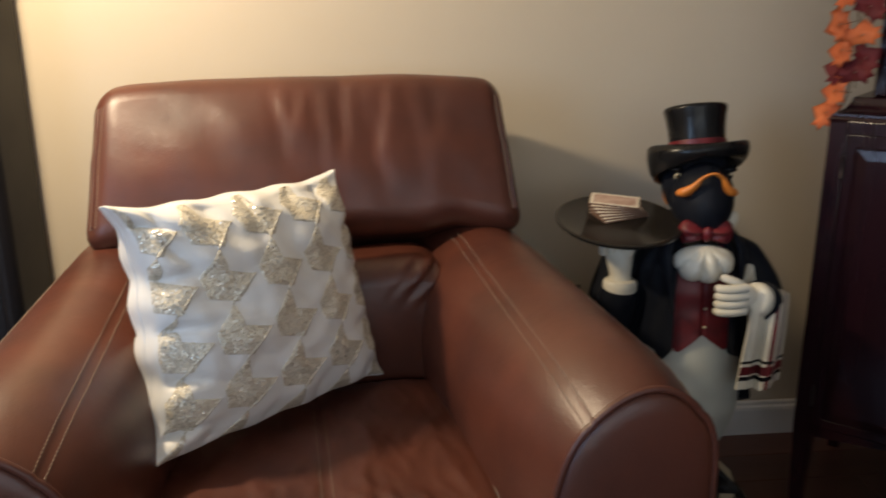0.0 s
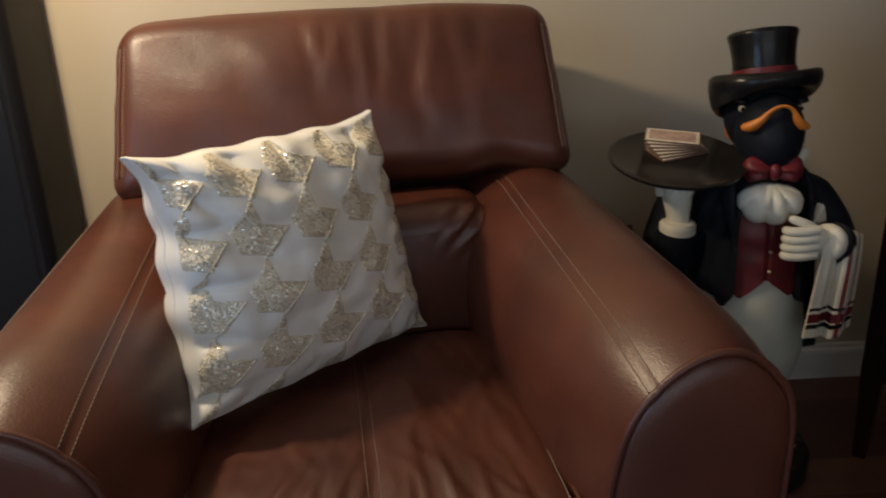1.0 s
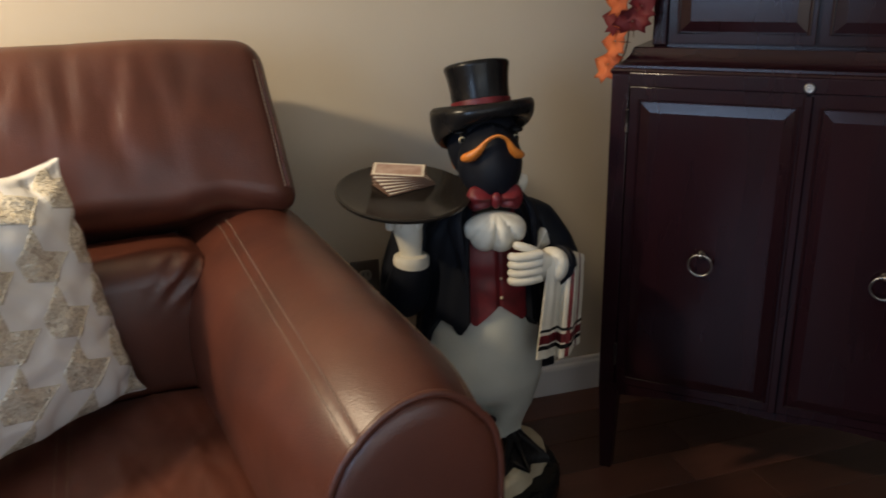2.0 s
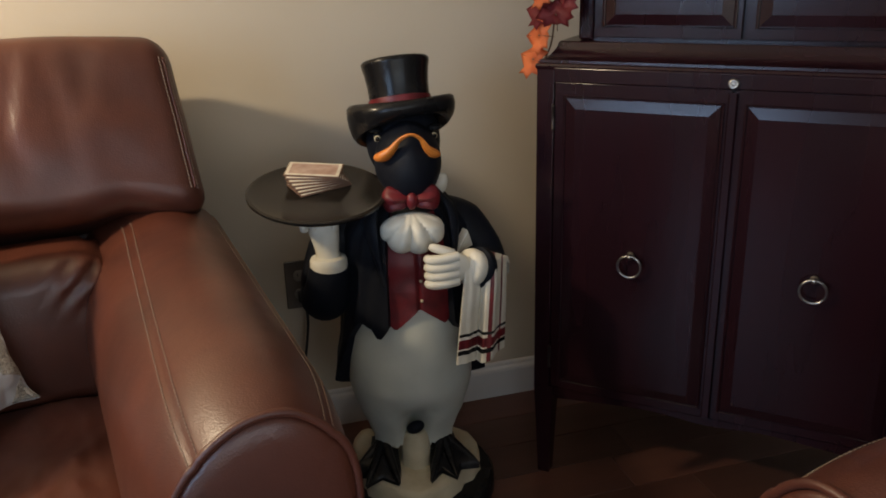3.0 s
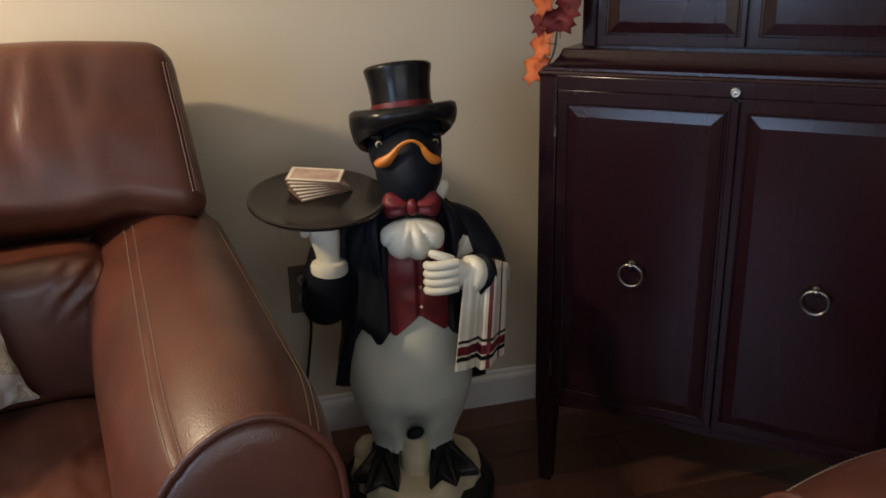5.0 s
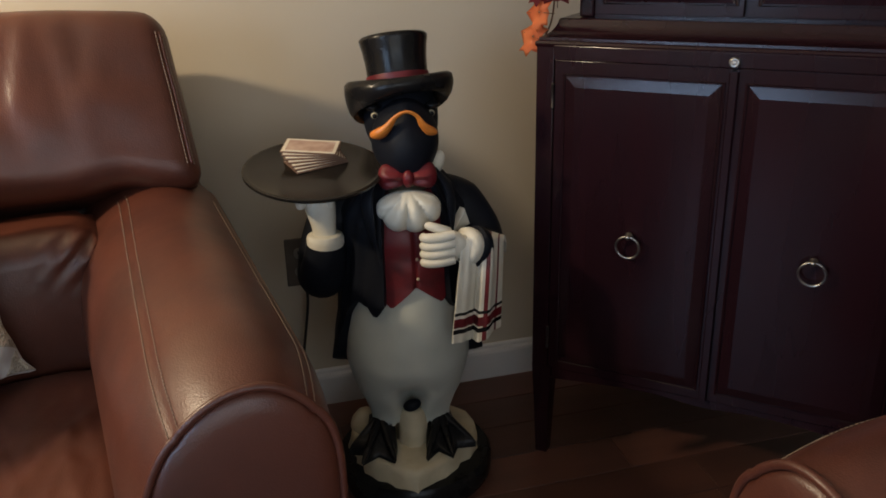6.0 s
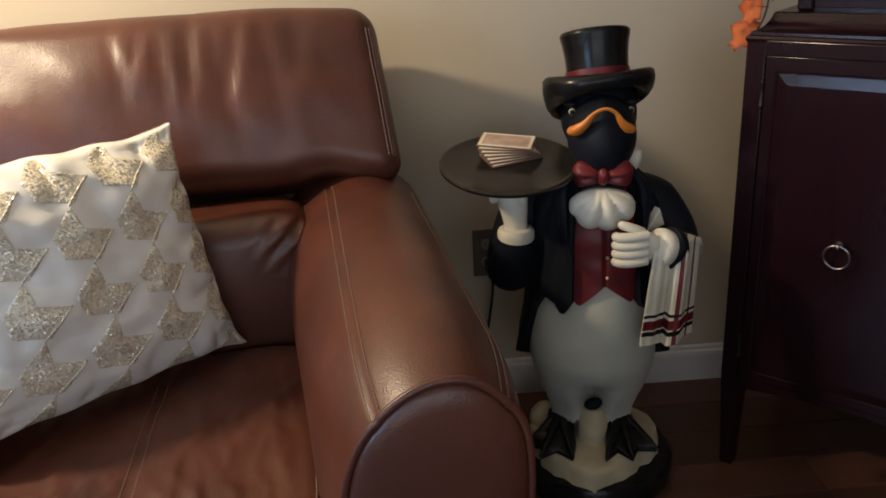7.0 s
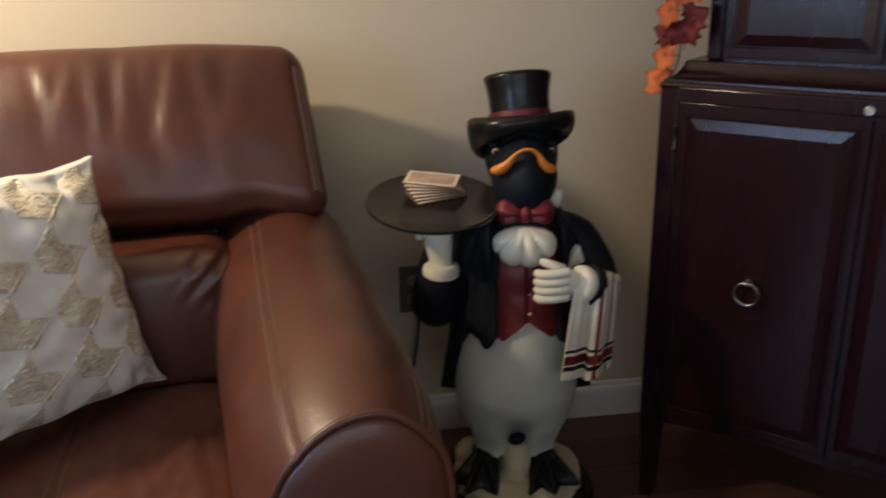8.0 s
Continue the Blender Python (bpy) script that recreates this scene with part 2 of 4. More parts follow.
def structure(name, bm, mat, label, category, smooth=False):
    return tagged(part(name, bm, mat, smooth=smooth), label, category, kind="structure")


structure("wall_north", new_box(LEFT - 0.12, RIGHT + 0.12, WALL_Y, WALL_Y + 0.12, 0, TOP), WALL, "plain beige painted wall behind the armchair", "wall")
structure("wall_east", new_box(RIGHT, RIGHT + 0.12, NEAR, WALL_Y, 0, TOP), WALL, "plain beige painted side wall", "wall")
bm = bmesh.new()
# opening for the added south window that carries the front fill
SX0, SX1, SZ0, SZ1 = -1.40, 2.20, 0.72, 2.25
box(bm, LEFT - 0.12, SX0, NEAR - 0.12, NEAR, 0, TOP)
box(bm, SX1, RIGHT + 0.12, NEAR - 0.12, NEAR, 0, TOP)
box(bm, SX0, SX1, NEAR - 0.12, NEAR, 0, SZ0)
box(bm, SX0, SX1, NEAR - 0.12, NEAR, SZ1, TOP)
structure("wall_south", bm, WALL, "beige painted far wall with an added window opening", "wall")
bm = bmesh.new()
WY0, WY1, WZ0, WZ1 = -2.30, -0.70, 0.85, 2.25
box(bm, LEFT - 0.12, LEFT, NEAR, WY0, 0, TOP)
box(bm, LEFT - 0.12, LEFT, WY1, WALL_Y, 0, TOP)
box(bm, LEFT - 0.12, LEFT, WY0, WY1, 0, WZ0)
box(bm, LEFT - 0.12, LEFT, WY0, WY1, WZ1, TOP)
structure("wall_west", bm, WALL, "beige painted wall with a window opening", "wall")
structure("ceiling", new_box(LEFT - 0.12, RIGHT + 0.12, NEAR - 0.12, WALL_Y + 0.12, TOP, TOP + 0.1), CEIL, "plain white ceiling", "ceiling")


def make_window(name, m, width, hh):
    win = thing(name, m, "unseen white framed window in a beige wall", "window", kind="structure")
    hw = width / 2
    bm = bmesh.new()
    for a, b, c, d in ((-hw, -hw + 0.05, 0, hh), (hw - 0.05, hw, 0, hh), (-hw + 0.05, hw - 0.05, 0, 0.05), (-hw + 0.05, hw - 0.05, hh - 0.05, hh), (-hw + 0.05, hw - 0.05, hh / 2 - 0.02, hh / 2 + 0.02)):
        box(bm, -0.09, -0.04, a, b, c, d)
    part("window_frame", bm, TRIM, win, smooth=False)
    for z0, z1 in ((0.05, hh / 2 - 0.02), (hh / 2 + 0.02, hh - 0.05)):
        pane = part("pane", new_box(-0.068, -0.064, -hw + 0.05, hw - 0.05, z0, z1), GLASS, win, smooth=False)
        pane.visible_shadow = False
    part("window_sill", new_box(-0.04, 0.05, -hw - 0.04, hw + 0.04, -0.03, 0, bevel=0.004), TRIM, win)


make_window("window_1", pose(LEFT, (WY0 + WY1) / 2, WZ0), WY1 - WY0, WZ1 - WZ0)
# added, unseen: frames the front fill lamp in the south wall
make_window("fill_window", pose((SX0 + SX1) / 2, NEAR, SZ0, 0, 0, 90), SX1 - SX0, SZ1 - SZ0)

# baseboard: a board with a moulded top
prof = [(0, 0), (0.014, 0), (0.014, 0.075), (0.012, 0.083), (0.007, 0.088), (0.006, 0.096), (0.002, 0.100), (0, 0.100)]
bm = bmesh.new()
skin(bm, [[(x, WALL_Y - a, b) for a, b in prof] for x in (LEFT, RIGHT)])
structure("baseboard", bm, TRIM, "white painted baseboard along the wall", "baseboard")

# ---------------------------------------------------------------- armchair
SEAM_IN, SEAM_OUT = 4 / 11, 7.36 / 11


def seam_at(seam, y):
    """The seams spread towards the front; the outer one bends back to the crest at its end."""
    if seam < 0.5:
        return seam + (-0.42 + 0.75 * min(1.0, y / 0.7)) / 11
    return seam + (0.22 * min(1.0, y / 0.12) - 0.10) / 11


def front_inset(y):
    return 0.022 * max(0, 1 - y / 0.15) ** 2 - 0.005


ARM_LINE = spline([(0.262, 0, 0.10), (0.268, 0, 0.46), (0.279, 0, 0.565), (0.306, 0, 0.637), (0.350, 0, 0.684), (0.398, 0, 0.708), (0.445, 0, 0.707), (0.486, 0, 0.679),
                   (0.517, 0, 0.632), (0.527, 0, 0.54), (0.524, 0, 0.33), (0.520, 0, 0.10)], 220)


def arm_point(y, a, inset=0.0):
    """A point on the arm's cover, a from its inner foot over the top to its outer foot, y back from the front."""
    f = max(0.0, min(219.999, a * 220))
    p = ARM_LINE[int(f)].lerp(ARM_LINE[int(f) + 1], f - int(f))
    w = max(0.0, min(1.0, (p.z - 0.3) / 0.3))
    k = y / 0.70
    p.x -= k * (0.068 - 0.042 * (p.x - 0.27) / 0.25) * (0.4 + 0.6 * w)
    p.z += w * (0.012 * k + 0.004)
    dip = 0.0022 * (gauss(a - seam_at(SEAM_IN, y), 0.006) + gauss(a - seam_at(SEAM_OUT, y), 0.006))
    c = Vector((0.395, 0, min(p.z, 0.50)))
    d = (p - c)
    d.normalize()
    p -= d * (inset + dip)
    p.y = y
    return p


def make_chair(m):
    chair = thing("armchair", m, "brown leather armchair with thick rounded arms and contrast stitching", "armchair", "brown leather armchairs")
    # seat
    folds = [(random.uniform(0.03, 0.24), random.uniform(0.02, 0.36), random.uniform(-0.5, 0.5), random.uniform(0.008, 0.016), random.uniform(0.0012, 0.0030)) for _ in range(9)]
    folds += [(random.uniform(-0.24, -0.03), random.uniform(0.02, 0.36), random.uniform(-0.5, 0.5), random.uniform(0.008, 0.016), random.uniform(0.001, 0.0026)) for _ in range(7)]
    fan = [(x + random.uniform(-0.012, 0.012), -0.35 * x / 0.2 + random.uniform(-0.25, 0.25), random.uniform(0.006, 0.011), random.uniform(0.0032, 0.0062), random.uniform(0.09, 0.17)) for x in (-0.21, -0.17, -0.125, -0.09, -0.05, 0.045, 0.075, 0.11, 0.135, 0.165, 0.20, 0.23)]

    def seat_shape(p):
        x, y, z = p
        if z > 0.02:
            z += 0.020 * (1 - (x / 0.27) ** 2) * (1 - ((y) / 0.34) ** 2) - 0.020 * (y / 0.33) * 0.5
            z -= 0.006 * gauss(x, 0.012)
            for fx, fy, sl, wd, am in folds:
                z += am * gauss(x - fx - sl * (y + 0.15), wd) * gauss(y + 0.22 - fy, 0.11)
            for fx, sl, wd, am, ln in fan:
                c = x - fx - sl * (y + 0.30)
                z += am * (gauss(c, wd) - 0.5 * gauss(c - 1.7 * wd, wd)) * gauss(y + 0.27, ln)
            z += 0.004 * noise.noise(Vector((x * 9, y * 9, 3))) + 0.0022 * (1 - abs(noise.noise(Vector((x * 26 + 4 * y, y * 11, 7))))) ** 3
        return Vector((x + 0.0, y + 0.29, z + 0.400))

    part("seat_cushion", soft_box(0.272, 0.335, 0.068, 0.035, 80, seat_shape), LEATHER, chair)
    bm = bmesh.new()
    for sx in (-0.0085, 0.0085):
        pts = [seat_shape(Vector((sx, -0.29 + 0.60 * i / 60, 0.068))) + Vector((0, 0, 0.0006)) for i in range(61)]
        stitches(bm, pts, [(0, 0, 1)] * 60)
    part("seat_stitching", bm, THREAD, chair, "tan contrast stitching")
    for sx in (-1, 1):
        bm = bmesh.new()
        tube(bm, [seat_shape(Vector((sx * 0.262, -0.28 + 0.58 * i / 40, 0.060))) + Vector((sx * 0.002, 0, 0.005)) for i in range(41)], 0.0035, 8)
        part("seat_piping", bm, LEATHER, chair)
        bm = bmesh.new()
        pts = [seat_shape(Vector((sx * 0.252, -0.28 + 0.58 * i / 60, 0.067))) + Vector((0, 0, 0.0002)) for i in range(61)]
        stitches(bm, pts, [(0, 0, 1)] * 60, r=0.0010)
        part("seat_stitching", bm, THREAD, chair, "tan contrast stitching")
    # base and back frame
    part("base_panel", soft_box(0.300, 0.33, 0.130, 0.02, 6, lambda p: p + Vector((0, 0.335, 0.20))), LEATHER, chair)
    part("back_panel", soft_box(0.468, 0.075, 0.30, 0.04, 8, lambda p: p + Vector((0, 0.915 + 0.05 * (p.z / 0.3), 0.39))), LEATHER, chair)
    for fx in (-0.45, 0.45):
        for fy in (0.06, 0.92):
            bm = bmesh.new()
            skin(bm, [[(fx + r * math.cos(k * math.pi / 8), fy + r * math.sin(k * math.pi / 8), z) for k in range(16)] for z, r in ((0, 0.022), (0.004, 0.025), (0.10, 0.032))])
            part("foot", bm, DARKFELT, chair, "dark turned wooden foot")

    # lumbar cushion
    def lumbar_shape(p):
        x, y, z = p
        y -= 0.022 * (1 - (x / 0.28) ** 2) * (1 - (z / 0.15) ** 2)
        for sx in (-1, 1):
            q = gauss(x - sx * 0.245, 0.05) * gauss(z - 0.115, 0.05)
            y += 0.013 * math.sin((x - sx * z * 0.9) * 150) * q
            z -= 0.006 * gauss(x - sx * 0.255, 0.03)
        z += 0.003 * noise.noise(Vector((x * 12, y * 8, z * 6)))
        y += 0.03 * z
        return Vector((x, y + 0.712, z + 0.563))

    part("lumbar_cushion", soft_box(0.270, 0.085, 0.140, 0.045, 44, lumbar_shape), LEATHER, chair)

    # head cushion
    lean = Matrix.Rotation(radians(-24), 3, "X")
    fold = [(-0.070, 0.25, 0.012, 0.0060, 0.060, 0.070), (-0.020, -0.35, 0.010, 0.0050, 0.075, 0.050), (0.010, 0.15, 0.014, 0.0070, 0.030, 0.090), (0.065, -0.10, 0.012, 0.0070, 0.050, 0.100), (0.105, 0.30, 0.016, 0.0060, 0.000, 0.080),
            (0.150, -0.30, 0.013, 0.0060, 0.070, 0.070), (0.200, 0.20, 0.018, 0.0050, 0.030, 0.100), (0.265, -0.35, 0.020, 0.0040, 0.050, 0.090), (-0.200, 0.30, 0.035, 0.0030, 0.050, 0.100)]

    def back_shape(p, flat=False):
        x, y, z = p
        x *= 1.0 - 0.035 * (z / 0.18)
        front = max(0.0, min(1.0, -y / 0.06))
        puff = (1 - (x / 0.43) ** 2) * (1 - (z / 0.175) ** 2)
        y -= front * 0.030 * max(0, puff)
        edge = max(0.0, 1 - abs(abs(x) - 0.42) / 0.03)
        wx = x + 0.012 * noise.noise(Vector((x * 4, z * 14, 8)))
        for fx, sl, wd, am, zc, zl in fold:
            c = fx + sl * (0.12 - z) * 0.6
            y += front * 0.62 * am * (gauss(wx - c, wd) - 0.6 * gauss(wx - c - 1.8 * wd, wd)) * gauss(z - zc, zl)
        y += front * 0.0050 * noise.noise(Vector((x * 9 + z * 5, z * 9, 1.7))) + front * 0.006 * noise.noise(Vector((x * 3, z * 4, 5.7)))
        if z > 0:
            z -= (0.022 * (abs(x) / 0.43) ** 5 + 0.008 * (x < 0) * gauss(x + 0.43, 0.05)) * min(1, z / 0.06)
            z += 0.004 * noise.noise(Vector((x * 8, 2, 0))) * min(1, z / 0.06)
        else:
            z += (0.012 * gauss(abs(x) - 0.30, 0.05) - 0.012 * (abs(x) / 0.43) ** 8) * min(1, -z / 0.06)
        if y > 0:
            y *= 1.85
        return lean @ Vector((x, y, z)) + Vector((0.016, 0.862, 0.862))

    part("head_cushion", soft_box(0.429, 0.092, 0.171, 0.046, 64, back_shape), LEATHER, chair)
    for sx in (-1, 1):
        bm = bmesh.new()
        for th in (radians(28), radians(46)):
            pts = [back_shape(Vector((sx * (0.383 + 0.0468 * math.sin(th)), -0.046 - 0.0468 * math.cos(th), -0.127 + 0.252 * i / 70))) for i in range(71)]
            stitches(bm, pts, [(sx * math.sin(th), -math.cos(th), 0)] * 70, r=0.0010)
        part("head_stitching", bm, THREAD, chair, "tan contrast stitching")
        bm = bmesh.new()
        tube(bm, [back_shape(Vector((sx * 0.4125, -0.0823, -0.127 + 0.252 * i / 50))) for i in range(51)], 0.0030, 8)
        part("head_piping", bm, LEATHER, chair)

    # arms
    for sx in (-1, 1):
        bm = bmesh.new()
        ys = [0.0, 0.004, 0.010, 0.018, 0.027, 0.038, 0.050, 0.063, 0.076] + [0.09 + 0.76 * i / 30 for i in range(31)] + [0.865, 0.875]
        rings = []
        for y in ys:
            ins = front_inset(y) + 0.02 * max(0, (y - 0.85) / 0.025) ** 2
            rings.append([Vector((sx * q.x, q.y, q.z)) for q in (arm_point(y, a / 110, ins) for a in range(111))])
        skin(bm, rings)
        part("armrest", bm, LEATHER, chair)
        # front panel, domed, with piping round it
        outline = [arm_point(0.0, a / 80, 0.017) for a in range(81)]
        cx = sum(q.x for q in outline) / 81
        bm = bmesh.new()
        rings = []
        for k, push in ((1.0, 0.004), (0.995, -0.006), (0.97, -0.011), (0.90, -0.015), (0.75, -0.018), (0.5, -0.020), (0.2, -0.021)):
            rings.append([Vector((sx * (cx + (q.x - cx) * k), push, 0.40 + (q.z - 0.40) * k)) for q in outline])
        skin(bm, rings)
        part("arm_front_panel", bm, LEATHER, chair)
        bm = bmesh.new()
        tube(bm, [Vector((sx * q.x, -0.006, q.z)) for q in (arm_point(0.0, a / 110, 0.013) for a in range(111))], 0.0052, 10)
        part("arm_piping", bm, LEATHER, chair)
        for seam in (SEAM_IN, SEAM_OUT):
            bm = bmesh.new()
            for off in (-2.6 / 220, 2.6 / 220):
                pts, ns = [], []
                for i in range(71):
                    y = 0.006 + 0.74 * i / 70
                    ins = front_inset(y)
                    q = arm_point(y, seam_at(seam, y) + off, ins)
                    nn = Vector((q.x - 0.395, 0, q.z - 0.50)).normalized()
                    q += nn * 0.0010
                    pts.append(Vector((sx * q.x, q.y, q.z)))
                    ns.append((sx * nn.x, 0, nn.z))
                stitches(bm, pts, ns)
            part("arm_stitching", bm, THREAD, chair, "tan contrast double stitching")
    return chair


chair = make_chair(pose(0.144, 0.717, 0, 0, 0, 5.5))
second = copy_thing(chair, pose(1.084, 0.020, 0, 0, 0, -84))

# ---------------------------------------------------------------- pillow on the seat
P_TL, P_TR, P_BR, P_BL = Vector((-0.310, 0.335, 0.908)), Vector((0.058, 0.650, 0.892)), Vector((0.138, 0.598, 0.474)), Vector((-0.286, 0.228, 0.503))
CHAIR_M = pose(0.144, 0.717, 0, 0, 0, 5.5)
p_n = (P_BR - P_BL).cross(P_TL - P_BL).normalized()


def crease(x):
    return (1 - abs(math.sin(x))) ** 2


def pillow_point(s, t, side=1, lift=0.0):
    """s across, t up, both -1 to 1; side +1 is the front. The corners stand out as soft tabs."""
    pin, tip = 0.095, 1 - 0.012 * (abs(s) * abs(t)) ** 14 - 0.035 * (abs(s) * abs(t)) ** 60
    ss, tt = s * (1 - (pin + (0.10 if s < 0 else 0.05) * s * s) * (1 - abs(t) ** 5)) * tip, t * (1 - pin * (1 - abs(s) ** 7)) * tip
    ss += 0.010 * math.sin(t * 17 + 1) * abs(s) ** 3 * (1 - t ** 4)
    tt += 0.010 * math.sin(s * 15 + 2) * abs(t) ** 3 * (1 - s ** 4)
    a, b = (ss + 1) / 2, (tt + 1) / 2
    p = (P_BL * (1 - a) + P_BR * a) * (1 - b) + (P_TL * (1 - a) + P_TR * a) * b
    es, et = max(0, 1 - s * s), max(0, 1 - t * t)
    h = 0.100 * es ** 0.37 * et ** 0.37 + 0.012 * es ** 0.5 * et ** 0.5 * gauss(1.55 - abs(s) - abs(t), 0.15)
    if es and et:
        room = min(1.0, 6 * es) * min(1.0, 6 * et)
        h += 0.012 * noise.noise(Vector((s * 2.2, t * 2.6, side))) * room
        h += 0.005 * noise.noise(Vector((s * 6 + t, t * 7, 4 + side))) * room
        w = t + 0.10 * noise.noise(Vector((s * 3, t * 4, 9)))
        h -= 0.022 * crease(w * 8.0 + 0.5 * s + 0.4) * gauss(s + 0.95, 0.27) * room
        h -= 0.013 * crease(w * 7.0 - 0.6 * s) * gauss(s - 0.95, 0.20) * room
        v = s + 0.10 * noise.noise(Vector((s * 4, t * 3, 5)))
        h -= 0.015 * crease(v * 8.5 + 0.7 * t) * gauss(t - 0.93, 0.17) * room
        h -= 0.012 * crease(v * 7.0 + 1.2) * gauss(t + 0.93, 0.17) * room
        h -= 0.012 * crease((s + t) * 5 + 0.8) * gauss(s + 0.72, 0.2) * gauss(t - 0.55, 0.25) * room
    return p + p_n * (side * h + lift)


pillow = thing("throw_pillow", CHAIR_M, "ivory satin throw pillow with gold sequin patches, leaning in the armchair", "pillow")
bm = bmesh.new()
N = 96
for side in (1, -1):
    rows = [[bm.verts.new(pillow_point(math.sin(math.pi / 2 * (2 * i / N - 1)), math.sin(math.pi / 2 * (2 * j / N - 1)), side)) for i in range(N + 1)] for j in range(N + 1)]
    for j in range(N):
        for i in range(N):
            bm.faces.new((rows[j][i], rows[j][i + 1], rows[j + 1][i + 1], rows[j + 1][i]))
bmesh.ops.remove_doubles(bm, verts=bm.verts[:], dist=1e-4)
part("cover", bm, CLOTH, pillow)
bm = bmesh.new()
rim = [pillow_point(-1 + 2 * i / 40, -1) for i in range(40)] + [pillow_point(1, -1 + 2 * i / 40) for i in range(40)] + [pillow_point(1 - 2 * i / 40, 1) for i in range(40)] + [pillow_point(-1, 1 - 2 * i / 40) for i in range(40)]
tube(bm, rim, 0.0014, 6, closed=True)
part("edge_seam", bm, CLOTH, pillow)
PATCH = [(0.0, 0.275), (0.03, 0.085), (0.225, 0.020), (0.075, -0.175), (-0.145, -0.105), (-0.178, 0.065)]


def clip(x):
    return max(-0.975, min(0.975, x))


def pillow_patch(cs, ct):
    """A sequinned shield on the front of the pillow, following its swell."""
    bm = bmesh.new()
    ring = []
    for (a, b), (c, d) in zip(PATCH, PATCH[1:] + PATCH[:1]):
        ring += [(a + (c - a) * i / 8, b + (d - b) * i / 8) for i in range(8)]
    rows = []
    for f in (1.0, 0.985, 0.88, 0.76, 0.64, 0.52, 0.40, 0.28, 0.14, 0.002):
        rows.append([pillow_point(clip(cs + f * a), clip(ct + f * b), 1, 0.0004 if f == 1 else 0.0010) for a, b in ring])
    skin(bm, rows, caps=False)
    part("sequin_patch", bm, GLITTER, pillow, "gold sequin patch")


def patch_place(r, c):
    return -0.94 + 0.440 * c + 0.030 * r, 0.75 - 0.455 * r + 0.012 * c


for r in range(5):
    for c in range(5):
        cs, ct = patch_place(r, c)
        if cs < 1.0 and ct > -1.1:
            pillow_patch(cs, ct)
        if r and ct > -1.1 and c < 4:
            (a, b), (d, e) = patch_place(r - 1, c), (cs, ct)
            bm = bmesh.new()
            tube(bm, [pillow_point(clip((a + 0.225) * (1 - i / 20) + d * i / 20), clip((b + 0.02) * (1 - i / 20) + (e + 0.275) * i / 20), 1, 0.0008) for i in range(21)], 0.0017, 5)
            part("sequin_line", bm, GLITTER, pillow, "thin gold sequin line")


# ---------------------------------------------------------------- penguin butler statue
STATUE_M = pose(0.905, 1.512, 0, 0, 0, -9)
BODY = [(0.150, 0.085, 0.034), (0.172, 0.087, 0.040), (0.20, 0.096, 0.056), (0.24, 0.114, 0.090), (0.28, 0.127, 0.112), (0.31, 0.133, 0.124), (0.36, 0.132, 0.124), (0.42, 0.126, 0.117), (0.50, 0.120, 0.106), (0.58, 0.118, 0.098),
        (0.64, 0.114, 0.090), (0.685, 0.090, 0.076), (0.72, 0.058, 0.056), (0.76, 0.048, 0.048)]
K, COAT, RED, WHITE, BELLY, ORANGE, ICE, TRAY = range(8)


def body_at(z):
    for a, b in zip(BODY, BODY[1:]):
        if z <= b[0]:
            f = max(0, (z - a[0]) / (b[0] - a[0]))
            f = f * f * (3 - 2 * f) * 0.5 + f * 0.5
            return a[1] + (b[1] - a[1]) * f, a[2] + (b[2] - a[2]) * f
    return BODY[-1][1], BODY[-1][2]


def body_point(deg, z, off=0.0):
    rx, ry = body_at(z)
    a = radians(deg)
    return Vector(((rx + off) * math.sin(a), -(ry + off) * math.cos(a), z))


def table(rows, x):
    for (a, b), (c, d) in zip(rows, rows[1:]):
        if x <= c:
            return b + (d - b) * max(0, x - a) / (c - a)
    return rows[-1][1]


def shell(bm, degs, low, high, off, mat, inner=0.002, n=26):
    """A garment with thickness on the body, between two heights that follow the angle."""
    rings = []
    for d in degs:
        z0, z1 = low(d), high(d)
        zs = [z0 + (z1 - z0) * i / n for i in range(n + 1)]
        rings.append([body_point(d, z, off(d, z)) for z in zs] + [body_point(d, z, inner) for z in reversed(zs)])
    skin(bm, rings, mat=mat)


def lathe(bm, profile, m, mat, seg=40):
    rings = [[m @ Vector((r * math.cos(2 * math.pi * j / seg), r * math.sin(2 * math.pi * j / seg), z)) for j in range(seg)] for r, z in profile]
    skin(bm, rings, mat=mat)


